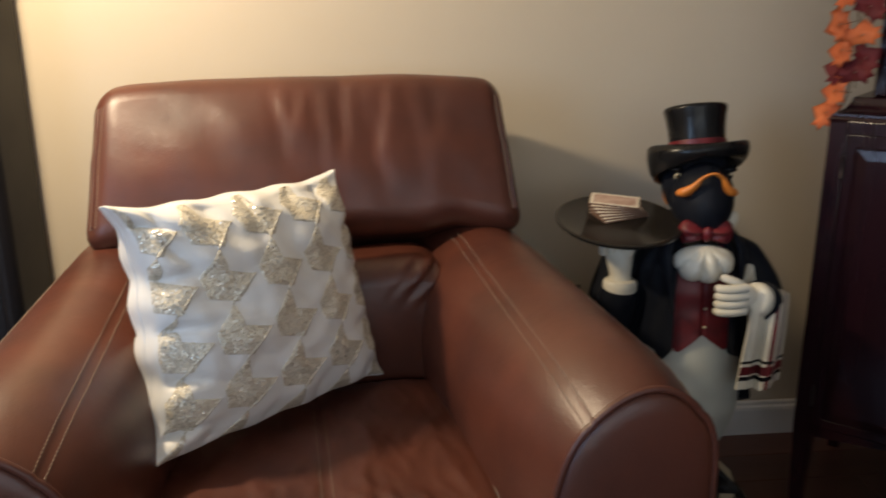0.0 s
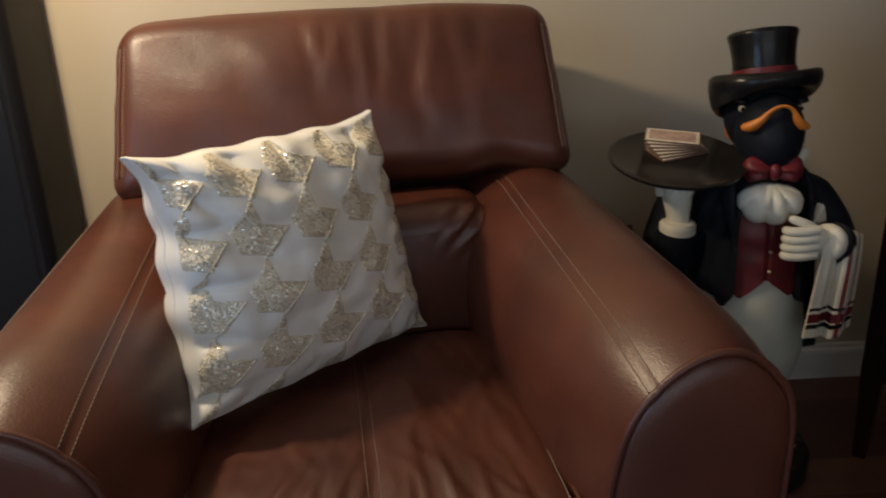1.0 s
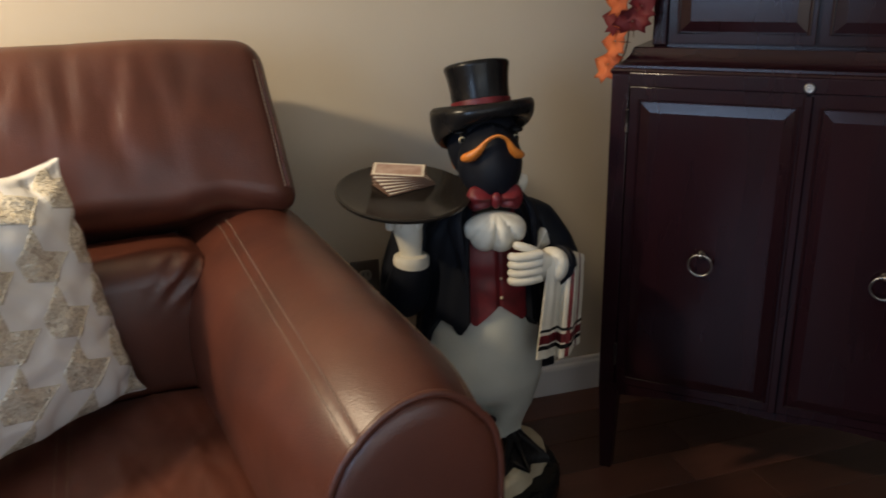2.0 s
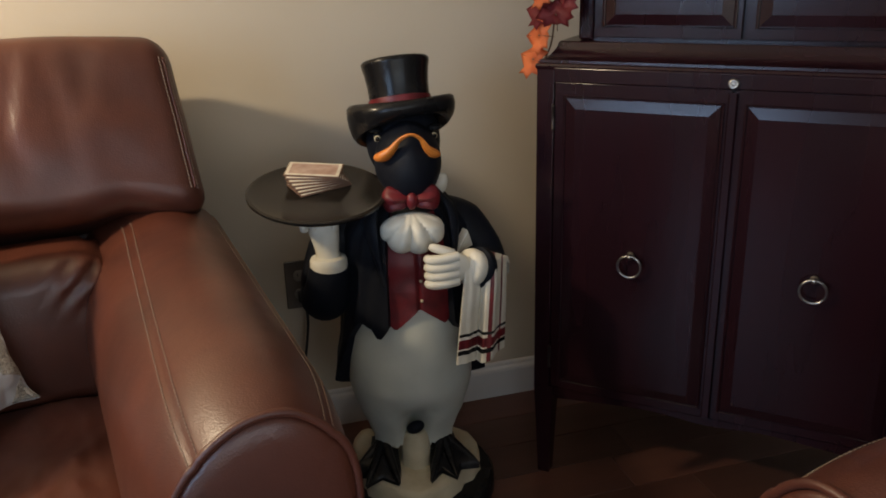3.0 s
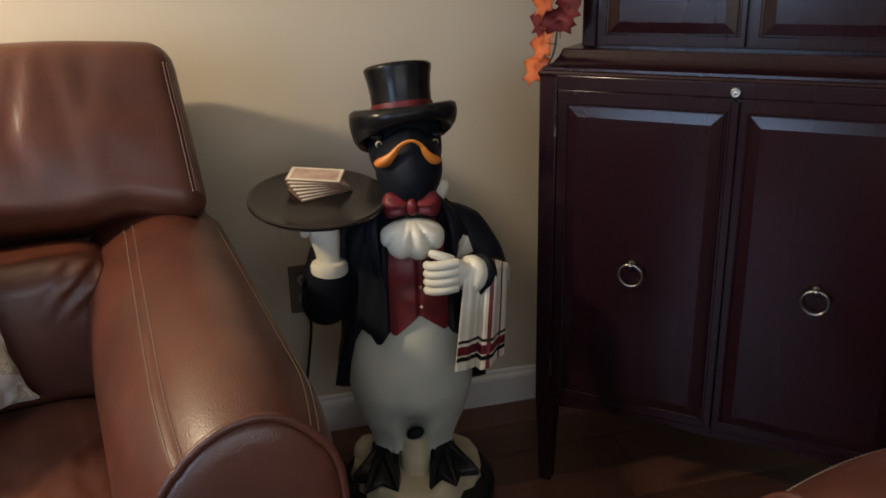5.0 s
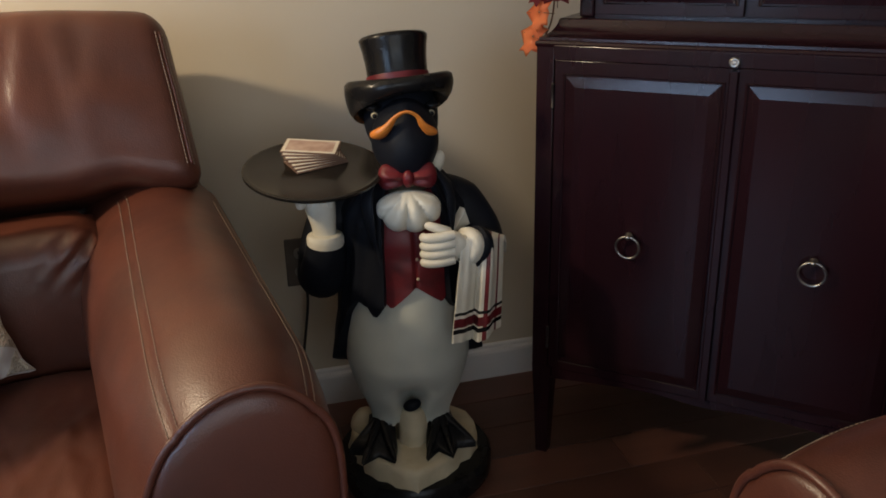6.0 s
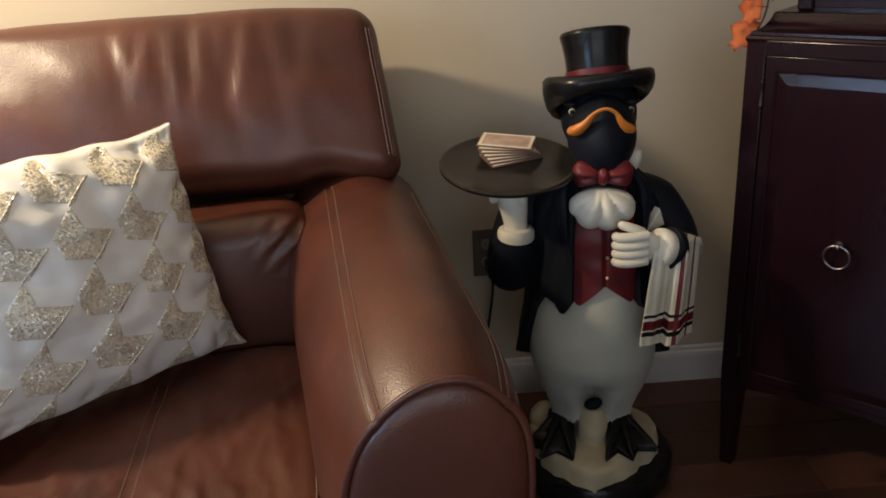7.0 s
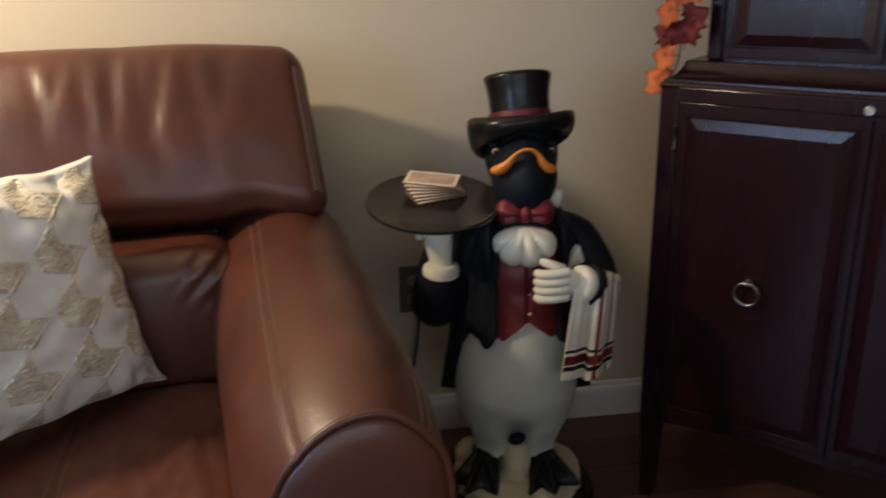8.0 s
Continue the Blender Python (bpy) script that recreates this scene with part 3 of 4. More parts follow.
def statue():
    bm = bmesh.new()
    # pedestal: black disc, jagged cream rock on it
    lathe(bm, [(0.150, 0.0), (0.170, 0.001), (0.176, 0.010), (0.176, 0.045), (0.168, 0.056), (0.13, 0.058)], Matrix.Translation((0.005, 0.01, 0)), K, 56)
    rr = random.Random(5)
    n = 40
    jag = [0.140 + 0.012 * math.sin(3 * 2 * math.pi * i / n + 0.6) + rr.uniform(-0.006, 0.006) for i in range(n)]
    jag[29], jag[30], jag[31], jag[27], jag[33] = 0.150, 0.158, 0.146, 0.134, 0.136
    rings = []
    for f, z, w in ((1.02, 0.050, 0), (1.0, 0.066, 0.004), (0.99, 0.086, 0.004), (0.965, 0.098, 0.002), (0.90, 0.102, 0.002), (0.5, 0.104, 0.004), (0.05, 0.105, 0)):
        rings.append([((jag[i] * f + rr.uniform(-w, w)) * math.cos(2 * math.pi * i / n), (jag[i] * f + rr.uniform(-w, w)) * math.sin(2 * math.pi * i / n), z + rr.uniform(-w, w) * 0.6) for i in range(n)])
    skin(bm, rings, mat=ICE)
    lathe(bm, [(0.037, 0.09), (0.033, 0.12), (0.034, 0.145), (0.030, 0.170), (0.026, 0.186), (0.010, 0.192)], Matrix.Translation((0.002, -0.034, 0)) @ Matrix.Rotation(radians(12), 4, "Z"), ICE, 9)
    ball(bm, (-0.098, 0.045, 0.098), (0.038, 0.045, 0.042), ICE, seg=12, deform=lambda p: p * (1 + 0.16 * noise.noise(p * 30)))
    # feet: three webbed toes each
    for cx, toes in ((-0.068, ((-0.140, -0.085), (-0.108, -0.094), (-0.113, -0.140), (-0.078, -0.108), (-0.044, -0.142), (-0.036, -0.09))),
                     (0.063, ((0.026, -0.09), (0.024, -0.146), (0.052, -0.106), (0.080, -0.142), (0.094, -0.098), (0.134, -0.098)))):
        toes = tuple((x, 0.88 * y) for x, y in toes)
        ring = [(cx - 0.026, 0.010), (cx - 0.031, -0.025), *toes, (cx + 0.031, -0.025), (cx + 0.026, 0.010)]

        def high(y, k):
            return 0.107 + k * max(0.005, 0.042 + 0.40 * (y + 0.02)) if y < -0.02 else 0.107 + k * 0.046
        mid = Vector((cx, -0.03))
        rows = []
        for f, k in ((1.0, -0.2), (1.0, 0.55), (0.93, 0.95), (0.6, 1.15), (0.15, 1.25)):
            rows.append([((mid.x + (x - mid.x) * f), (mid.y + (y - mid.y) * f), high(mid.y + (y - mid.y) * f, k)) for x, y in ring])
        skin(bm, rows, mat=K)
        for k in (1, 3, 5) if cx > 0 else (0, 2, 4):
            tx, ty = toes[k]
            tube(bm, [(cx + (tx - cx) * f, -0.02 + (ty + 0.02) * f, 0.158 - 0.045 * f) for f in (0.05, 0.3, 0.55, 0.8, 1.0)], [0.013, 0.011, 0.009, 0.0075, 0.003], 8, K)
    # dark ball painted in for the shaded hole between the legs
    ball(bm, (0.001, -0.054, 0.202), (0.020, 0.014, 0.013), COAT, turn=Matrix.Rotation(radians(-18), 3, "Y"))
    # belly
    zs = [0.150 + 0.52 * i / 44 for i in range(45)]
    rings = []
    for z in zs:
        cleft = 0.985 * min(1, max(0, (0.285 - z) / 0.075)) ** 1.4
        ring = []
        for j in range(96):
            q = body_point(360 * j / 96, z)
            q.y = q.y * (1 - cleft * gauss(q.x - 0.0, 0.022 + 0.02 * max(0, z - 0.2) / 0.08)) - 0.016 * cleft
            q.z += 0.005 * math.sin(j * 1.9) if z < 0.155 else 0
            ring.append(q)
        rings.append(ring)
    skin(bm, rings, mat=BELLY)
    # waistcoat with two points
    shell(bm, [-34 + 80 * i / 60 for i in range(61)],
          lambda d: table([(-34, 0.51), (-17, 0.463), (-14, 0.463), (6, 0.500), (9, 0.500), (30, 0.465), (33, 0.466), (46, 0.50)], d), lambda d: 0.69,
          lambda d, z: 0.007 + 0.0007 * math.sin(z * 120) * gauss(d - 7, 30) - 0.004 * gauss(d - 7, 1.5), RED)
    for z in (0.52, 0.56):
        ball(bm, body_point(9, z, 0.008), (0.0034, 0.0034, 0.0034), ICE, seg=10)
    # tailcoat, open in front
    low = [(20, 0.470), (27, 0.446), (31, 0.444), (36, 0.464), (50, 0.470), (66, 0.425), (78, 0.345), (88, 0.305), (100, 0.285), (140, 0.262), (180, 0.255)]
    top = lambda d: 0.738

    def coat_off(d, z):
        a = abs(d)
        return 0.016 + 0.006 * gauss(a - (22 if d < 0 else 38), 6) + (0.014 * gauss(a - 90, 25) * max(0, 0.42 - z) / 0.12) + 0.002 * math.sin(a * 0.35 + z * 30)
    shell(bm, [-20 - 160 * i / 70 for i in range(71)], lambda d: table(low, -d), top, coat_off, COAT, inner=-0.006)
    shell(bm, [36 + 144 * i / 64 for i in range(65)], lambda d: table([(36, 0.468), (42, 0.448), (46, 0.446), (54, 0.466)] + low[5:], d), top, coat_off, COAT, inner=-0.006)
    # lapels
    for pts in ([(-0.048, -0.080, 0.735), (-0.070, -0.094, 0.69), (-0.066, -0.110, 0.63), (-0.052, -0.122, 0.56)], [(0.062, -0.078, 0.735), (0.088, -0.088, 0.69), (0.090, -0.098, 0.63), (0.082, -0.110, 0.56)]):
        tube(bm, spline(pts, 16), [0.006 + 0.012 * math.sin(math.pi * min(1, i / 13)) for i in range(17)], 10, COAT, flat=0.45)
    # pocket handkerchief
    tri = [Vector((0.086, -0.092, 0.606)), Vector((0.128, -0.060, 0.613)), Vector((0.116, -0.073, 0.650))]
    out = Vector((0.5, -0.86, 0)) * 0.010
    skin(bm, [[t - out for t in tri], [t + out * 0.4 for t in tri], [t * 0.85 + (tri[0] + tri[1] + tri[2]) / 3 * 0.15 + out * 0.9 for t in tri]], mat=WHITE)
    # ruffled cravat, bow tie, collar
    def ruffle(p):
        f = math.atan2(p.x, 0.058 - p.z)
        pleat = abs(math.sin(6.5 * f + 0.5)) ** 0.7
        k = min(1.0, (0.058 - p.z) / 0.06)
        z = p.z * 0.62 if p.z > 0 else p.z
        return Vector((p.x * (1 + 0.05 * pleat * k), p.y * (0.80 + 0.34 * pleat * k), z - 0.008 * pleat * (p.z < 0)))
    ball(bm, (0.008, -0.104, 0.672), (0.059, 0.038, 0.047), WHITE, seg=80, deform=ruffle)
    for sx in (-1, 1):
        ball(bm, (0.008 + sx * 0.028, -0.100, 0.728), (0.028, 0.022, 0.031), RED, seg=24, deform=lambda p: Vector((p.x, p.y * (1 + 0.18 * math.sin(p.z * 240)), p.z * (0.72 + 0.45 * min(1, abs(p.x) / 0.03 if p.x * sx > 0 else 0.0)))))
    ball(bm, (0.067, -0.058, 0.738), (0.015, 0.012, 0.027), WHITE, turn=Matrix.Rotation(radians(25), 3, "Y"), seg=14)
    ball(bm, (0.008, -0.116, 0.727), (0.011, 0.010, 0.017), RED, seg=16)
    # head, bill and the orange stripe over the bill
    ball(bm, (0.008, 0.022, 0.815), (0.074, 0.080, 0.088), COAT, seg=32)
    ball(bm, (0.010, -0.046, 0.785), (0.065, 0.080, 0.080), COAT, seg=40, deform=lambda p: Vector((p.x * (1 - 0.12 * max(0, -p.y) / 0.08 - 0.22 * max(0, -p.z / 0.08) ** 3), p.y, p.z - 0.014 * (p.y / 0.08) ** 2 + 0.008 * gauss(p.x, 0.010) * max(0, -p.y) / 0.08)))
    ball(bm, (0.010, -0.066, 0.822), (0.034, 0.042, 0.028), COAT, seg=24)
    stripe = spline([(-0.050, -0.084, 0.808), (-0.040, -0.101, 0.812), (-0.025, -0.112, 0.826), (-0.010, -0.118, 0.845), (0.010, -0.122, 0.854), (0.028, -0.118, 0.845), (0.040, -0.111, 0.826), (0.053, -0.099, 0.812), (0.060, -0.082, 0.808)], 48)
    tube(bm, stripe, [table([(0, 0.007), (3, 0.0150), (7, 0.0170), (11, 0.0125), (17, 0.0062), (24, 0.0046), (31, 0.0052), (37, 0.0100), (41, 0.0145), (45, 0.0125), (48, 0.004)], i) for i in range(49)], 14, ORANGE, flat=0.62)
    for sx, ex in ((-1, -0.046), (1, 0.062)):
        ball(bm, (ex, -0.044, 0.834), (0.0068, 0.007, 0.0064), ICE, seg=14)
        ball(bm, (ex + sx * 0.0005, -0.0495, 0.834), (0.0046, 0.0036, 0.0046), K, seg=12)
        ball(bm, (ex + sx * 0.003, -0.036, 0.849), (0.014, 0.016, 0.007), K, seg=14)
        ball(bm, (0.008 + sx * 0.049, 0.062, 0.796), (0.016, 0.018, 0.048), ORANGE, turn=Matrix.Rotation(radians(-18), 3, "X"), seg=16)
    # top hat, tipped back
    hat = Matrix.Translation((0.006, 0.016, 0.877)) @ Matrix.Rotation(radians(-15), 4, "X") @ Matrix.Rotation(radians(-4), 4, "Y")
    rings = []
    for r, z, lip in ((0.05, -0.010, 0), (0.072, -0.012, 0.3), (0.086, -0.010, 0.85), (0.095, -0.008, 1.0), (0.102, -0.004, 0.92), (0.106, -0.002, 0.65), (0.1075, -0.001, 0.35), (0.106, 0.003, 0.06), (0.100, 0.007, 0), (0.086, 0.007, 0), (0.070, 0.006, 0), (0.05, 0.005, 0)):
        ring = []
        for j in range(64):
            a = 2 * math.pi * j / 64
            hang = 0.035 + 0.021 * math.sin(a) - 0.010 * math.cos(a) + 0.006 * abs(math.cos(a))
            curl = 0.011 * math.cos(a) ** 2 * max(0.0, (r - 0.06) / 0.045)
            ring.append(hat @ Vector((r * math.cos(a), r * math.sin(a), z + curl - hang * lip)))
        rings.append(ring)
    skin(bm, rings, mat=K)
    lathe(bm, [(0.0590, 0.0), (0.0590, 0.02), (0.0600, 0.048), (0.0632, 0.073), (0.0665, 0.086), (0.0672, 0.092), (0.064, 0.096), (0.055, 0.0965), (0.03, 0.0965)], hat, K, 48)
    lathe(bm, [(0.058, 0.003), (0.0612, 0.004), (0.0620, 0.012), (0.0615, 0.022), (0.058, 0.023)], hat, RED, 48)
    # raised arm that holds the tray
    tube(bm, spline([(-0.070, 0.02, 0.668), (-0.120, 0.02, 0.640), (-0.158, 0.008, 0.560), (-0.170, -0.010, 0.512), (-0.166, -0.040, 0.520), (-0.158, -0.056, 0.565), (-0.156, -0.060, 0.590)], 30),
         [table([(0, 0.040), (6, 0.056), (14, 0.050), (18, 0.050), (24, 0.043), (30, 0.039)], i) for i in range(31)], 20, COAT)
    tube(bm, spline([(-0.156, -0.060, 0.572), (-0.156, -0.061, 0.592), (-0.156, -0.062, 0.604), (-0.156, -0.062, 0.610)], 9), [0.026, 0.034, 0.0365, 0.037, 0.0365, 0.037, 0.036, 0.035, 0.034, 0.028], 20, WHITE)
    tube(bm, spline([(-0.156, -0.062, 0.600), (-0.158, -0.062, 0.640), (-0.164, -0.060, 0.690), (-0.166, -0.062, 0.728)], 12), [0.024, 0.023, 0.023, 0.024, 0.026, 0.028, 0.030, 0.032, 0.034, 0.036, 0.037, 0.036, 0.03], 18, WHITE, flat=0.8)
    for k in range(4):
        tube(bm, [(-0.196 + 0.018 * k, -0.072, 0.672), (-0.200 + 0.021 * k, -0.088, 0.700), (-0.202 + 0.023 * k, -0.098, 0.722)], [0.010, 0.0095, 0.007], 10, WHITE)
    # tray
    tm = Matrix.Translation((-0.167, -0.067, 0.741)) @ Matrix.Rotation(radians(10), 4, "X") @ Matrix.Rotation(radians(2), 4, "Y")
    lathe(bm, [(0.03, -0.009), (0.115, -0.009), (0.128, -0.006), (0.1335, -0.001), (0.1335, 0.003), (0.130, 0.005), (0.126, 0.004), (0.118, 0.001), (0.06, 0.0), (0.01, 0.0)], tm, TRAY, 72)
    # folded arm, fist and towel
    tube(bm, spline([(0.070, 0.02, 0.668), (0.118, 0.018, 0.634), (0.154, -0.010, 0.585), (0.163, -0.050, 0.563), (0.152, -0.095, 0.568), (0.130, -0.122, 0.585)], 30),
         [table([(0, 0.034), (6, 0.050), (12, 0.046), (18, 0.038), (24, 0.035), (30, 0.036)], i) for i in range(31)], 20, COAT)
    tube(bm, [(0.142, -0.112, 0.580), (0.136, -0.118, 0.583), (0.126, -0.126, 0.588), (0.124, -0.127, 0.589)], [0.036, 0.041, 0.041, 0.034], 24, COAT)
    tube(bm, [(0.126, -0.126, 0.588), (0.118, -0.132, 0.591), (0.110, -0.138, 0.594), (0.106, -0.140, 0.595)], [0.034, 0.037, 0.036, 0.028], 24, WHITE)
    ball(bm, (0.078, -0.148, 0.600), (0.036, 0.020, 0.031), WHITE, seg=24)
    for k in range(4):
        z = 0.626 - 0.0165 * k
        tube(bm, spline([(0.086, -0.164, z + 0.002), (0.058, -0.170, z), (0.034, -0.164, z - 0.002), (0.028, -0.150, z - 0.003)], 10), [0.009, 0.0095, 0.0095, 0.0095, 0.0095, 0.0095, 0.0095, 0.009, 0.009, 0.0085, 0.006], 10, WHITE)
    tube(bm, spline([(0.078, -0.150, 0.628), (0.055, -0.156, 0.640), (0.034, -0.150, 0.646)], 8), [0.010, 0.010, 0.010, 0.0095, 0.009, 0.009, 0.0085, 0.008, 0.005], 10, WHITE)
    drape = spline([(0, -0.060, 0.585), (0, -0.078, 0.604), (0, -0.100, 0.614), (0, -0.128, 0.614), (0, -0.150, 0.604), (0, -0.163, 0.550), (0, -0.168, 0.48), (0, -0.172, 0.408)], 160)
    nu = 48
    grid = []
    for k in (1, -1):
        rows = []
        for i, q in enumerate(drape):
            v = i / 160
            hang = min(1, max(0, (v - 0.30) / 0.35))
            row = []
            for j in range(nu + 1):
                u = j / nu
                x = (0.133 + 0.072 * u) * (1 - v) + (0.076 + 0.106 * u) * v
                fold = (0.0065 * math.sin(u * 11.0 + 0.9) + 0.002 * math.sin(u * 27 + 2)) * hang - 0.013 * gauss(u - 0.42, 0.04) * hang
                y = q.y - fold + 0.045 * u * u * u * min(1, max(0, (v - 0.15) / 0.3)) - 0.0035 * k
                z = q.z + 0.0035 * k * (1 - hang) - 0.040 * u * u * (1 - v) + 0.005 * math.sin(u * 8 + 1) * max(0, v - 0.8) * 5 * (1 if u > 0.4 else 0.3)
                row.append(bm.verts.new((x, y, z)))
            rows.append(row)
        grid.append(rows)
    for k in (0, 1):
        for i in range(160):
            for j in range(nu):
                g = grid[k]
                f = bm.faces.new((g[i][j], g[i][j + 1], g[i + 1][j + 1], g[i + 1][j]))
                hem, u = drape[i].z - 0.410 if i > 80 else 1, (j + 0.5) / nu
                f.material_index = WHITE
                if 0.020 < hem < 0.027 or 0.056 < hem < 0.062:
                    f.material_index = K
                elif 0.032 < hem < 0.051:
                    f.material_index = RED
                elif 0.56 < u < 0.64 or 0.84 < u < 0.88:
                    f.material_index = RED
    for i in range(160):
        for j in (0, nu):
            bm.faces.new((grid[0][i][j], grid[0][i + 1][j], grid[1][i + 1][j], grid[1][i][j])).material_index = WHITE
    for j in range(nu):
        for i in (0, 160):
            bm.faces.new((grid[0][i][j], grid[0][i][j + 1], grid[1][i][j + 1], grid[1][i][j])).material_index = WHITE
    return bm


butler = part("statue", statue(), [S_BLACK, S_COAT, S_RED, S_WHITE, S_BELLY, S_ORANGE, S_ICE, S_TRAY], angle=50)
butler.matrix_world = STATUE_M
tagged(butler, "painted penguin waiter statue in top hat holding a black tray", "statue")

# coasters on the tray
TRAY_M = STATUE_M @ Matrix.Translation((-0.167, -0.067, 0.741)) @ Matrix.Rotation(radians(10), 4, "X") @ Matrix.Rotation(radians(2), 4, "Y")


def make_coaster(m):
    c = thing("coaster", m, "printed drink coaster with a pale border, stacked on the black tray", "coaster", "coasters on the tray")
    part("board", new_box(-0.054, 0.054, -0.032, 0.032, 0, 0.0032, bevel=0.0010), CARD_EDGE, c)
    bm = bmesh.new()
    for a, b, d, e in ((-0.0515, 0.0515, -0.0295, -0.0235), (-0.0515, 0.0515, 0.0235, 0.0295), (-0.0515, -0.0455, -0.0235, 0.0235), (0.0455, 0.0515, -0.0235, 0.0235)):
        box(bm, a, b, d, e, 0.0030, 0.0037)
    part("border", bm, CARD_RIM, c, "cream printed border", smooth=False)
    part("picture", new_box(-0.0455, 0.0455, -0.0235, 0.0235, 0.0030, 0.0035), CARD_FACE, c, "faded pink picture", smooth=False)
    return c


first = None
for k, (dx, dy, turn) in enumerate(((0.006, 0.004, 27), (0.005, 0.006, 22), (0.004, 0.009, 17), (0.002, 0.012, 10), (0.0, 0.015, 3), (-0.002, 0.018, -4), (-0.003, 0.021, -10))):
    m = TRAY_M @ pose(-0.002 + dx, 0.028 + dy, 0.0006 + 0.0039 * k, 0, 0, turn)
    first = make_coaster(m) if first is None else (copy_thing(first, m) and first)

# ---------------------------------------------------------------- dark cabinet
CAB_M = pose(1.188, 1.497, 0, 0, 0, -43)
cab = thing("armoire", CAB_M, "dark cherry wood cabinet with raised panel doors and ring pulls", "cabinet")
CW, CD = 0.756, 0.42
part("body", new_box(0.006, CW - 0.006, 0.012, CD, 0.225, 0.945, bevel=0.003), WOOD, cab)


def taper(x0, x1, y0, y1, z0, z1, k):
    bm = bmesh.new()
    cx, cy = (x0 + x1) / 2, (y0 + y1) / 2
    r = []
    for z, f in ((z0, k), (z0 + 0.003, k + 0.02), (z0 + (z1 - z0) * 0.55, (1 + k) / 2), (z1, 1.0)):
        r.append([(cx + (x - cx) * f, cy + (y - cy) * f, z) for x, y in ((x0, y0), (x1, y0), (x1, y1), (x0, y1))])
    skin(bm, r)
    return bm


for x0 in (0.0, CW - 0.045):
    for y0 in (0.0, CD - 0.045):
        part("leg", taper(x0, x0 + 0.045, y0, y0 + 0.045, 0, 0.235, 0.58), WOOD, cab, smooth=False)
for x0 in (0.0, CW - 0.036):
    part("corner_post", new_box(x0, x0 + 0.036, 0.0, 0.03, 0.235, 0.942, bevel=0.0015), WOOD, cab)
part("frieze_rail", new_box(0.037, CW - 0.037, -0.004, 0.03, 0.9165, 0.945, bevel=0.002), WOOD, cab)
bm = bmesh.new()
rows = []
for i in range(25):
    x = 0.046 + (CW - 0.092) * i / 24
    zb = 0.205 + 0.022 * math.sin(math.pi * i / 24) - 0.012 * gauss(i - 12, 3)
    rows.append([(x, 0.004, zb), (x, 0.022, zb), (x, 0.022, 0.233), (x, 0.004, 0.233)])
skin(bm, rows)
part("apron", bm, WOOD, cab, smooth=False)


def panel_door(x0, x1, z0, z1, parent, y=0.0, bev=0.019):
    """A frame with a raised, bevelled panel."""
    d = part("door", new_box(x0, x1, y, y + 0.018, z0, z1, bevel=0.0008), WOOD, parent)
    a, b, c, e = x0 + 0.024, x1 - 0.016, z0 + 0.024, z1 - 0.030
    bm = bmesh.new()

    def rect(i, yy):
        return [(a + i, yy, c + i), (b - i, yy, c + i), (b - i, yy, e - i), (a + i, yy, e - i)]
    skin(bm, [rect(0, y + 0.004), rect(0, y - 0.003), rect(bev, y - 0.0072), rect(bev + 0.001, y - 0.0074)])
    part("raised_panel", bm, WOOD, d, smooth=False)
    bm = bmesh.new()
    tube(bm, [(a - 0.004, y, c - 0.004), (b + 0.004, y, c - 0.004), (b + 0.004, y, e + 0.004), (a - 0.004, y, e + 0.004)], 0.0035, 8, closed=True)
    part("bead", bm, WOOD, d)
    return d


MIDX = 0.378
left_door = panel_door(0.039, MIDX - 0.004, 0.236, 0.9155, cab)
right_door = panel_door(MIDX + 0.004, CW - 0.039, 0.236, 0.9155, cab)
bm = bmesh.new()
skin(bm, [[(MIDX - 0.009, -0.001, z), (MIDX - 0.006, -0.007, z), (MIDX + 0.006, -0.007, z), (MIDX + 0.009, -0.001, z)] for z in (0.238, 0.911)])
part("astragal", bm, WOOD, cab, smooth=False)


def ring_pull(x, z, parent):
    bm = bmesh.new()
    lathe(bm, [(0.001, 0.0), (0.0075, 0.0), (0.0085, 0.003), (0.006, 0.005), (0.0045, 0.010), (0.0055, 0.014), (0.004, 0.017), (0.001, 0.018)], Matrix.Translation((x, -0.013, z + 0.022)) @ Matrix.Rotation(radians(90), 4, "X"), 0, 20)
    k = part("pull_post", bm, STEEL, parent, "aged nickel post")
    bm = bmesh.new()
    tube(bm, [(x + 0.0235 * math.sin(2 * math.pi * i / 40), -0.0235 - 0.002 * math.cos(2 * math.pi * i / 40), z + 0.0235 * math.cos(2 * math.pi * i / 40)) for i in range(40)], 0.0027, 10, closed=True)
    part("ring_pull", bm, STEEL, parent, "round aged nickel ring pull")


ring_pull(0.209, 0.556, left_door)
ring_pull(0.551, 0.556, right_door)
bm = bmesh.new()
lathe(bm, [(0.001, 0.007), (0.003, 0.007), (0.0045, 0.005), (0.0055, 0.0085), (0.0095, 0.006), (0.0105, 0.0), (0.001, 0.0)], Matrix.Translation((0.377, -0.004, 0.9270)) @ Matrix.Rotation(radians(90), 4, "X"), 0, 28)
part("lock", bm, STEEL, cab, "round nickel lock")
for z in (0.845, 0.31):
    for x in (0.036, CW - 0.036):
        bm = bmesh.new()
        tube(bm, [(x, -0.002, z - 0.027), (x, -0.002, z - 0.022), (x, -0.002, z - 0.021), (x, -0.002, z + 0.021), (x, -0.002, z + 0.022), (x, -0.002, z + 0.027)], [0.002, 0.004, 0.0032, 0.0032, 0.004, 0.002], 10)
        part("hinge", bm, HINGE, cab, "small barrel hinge")
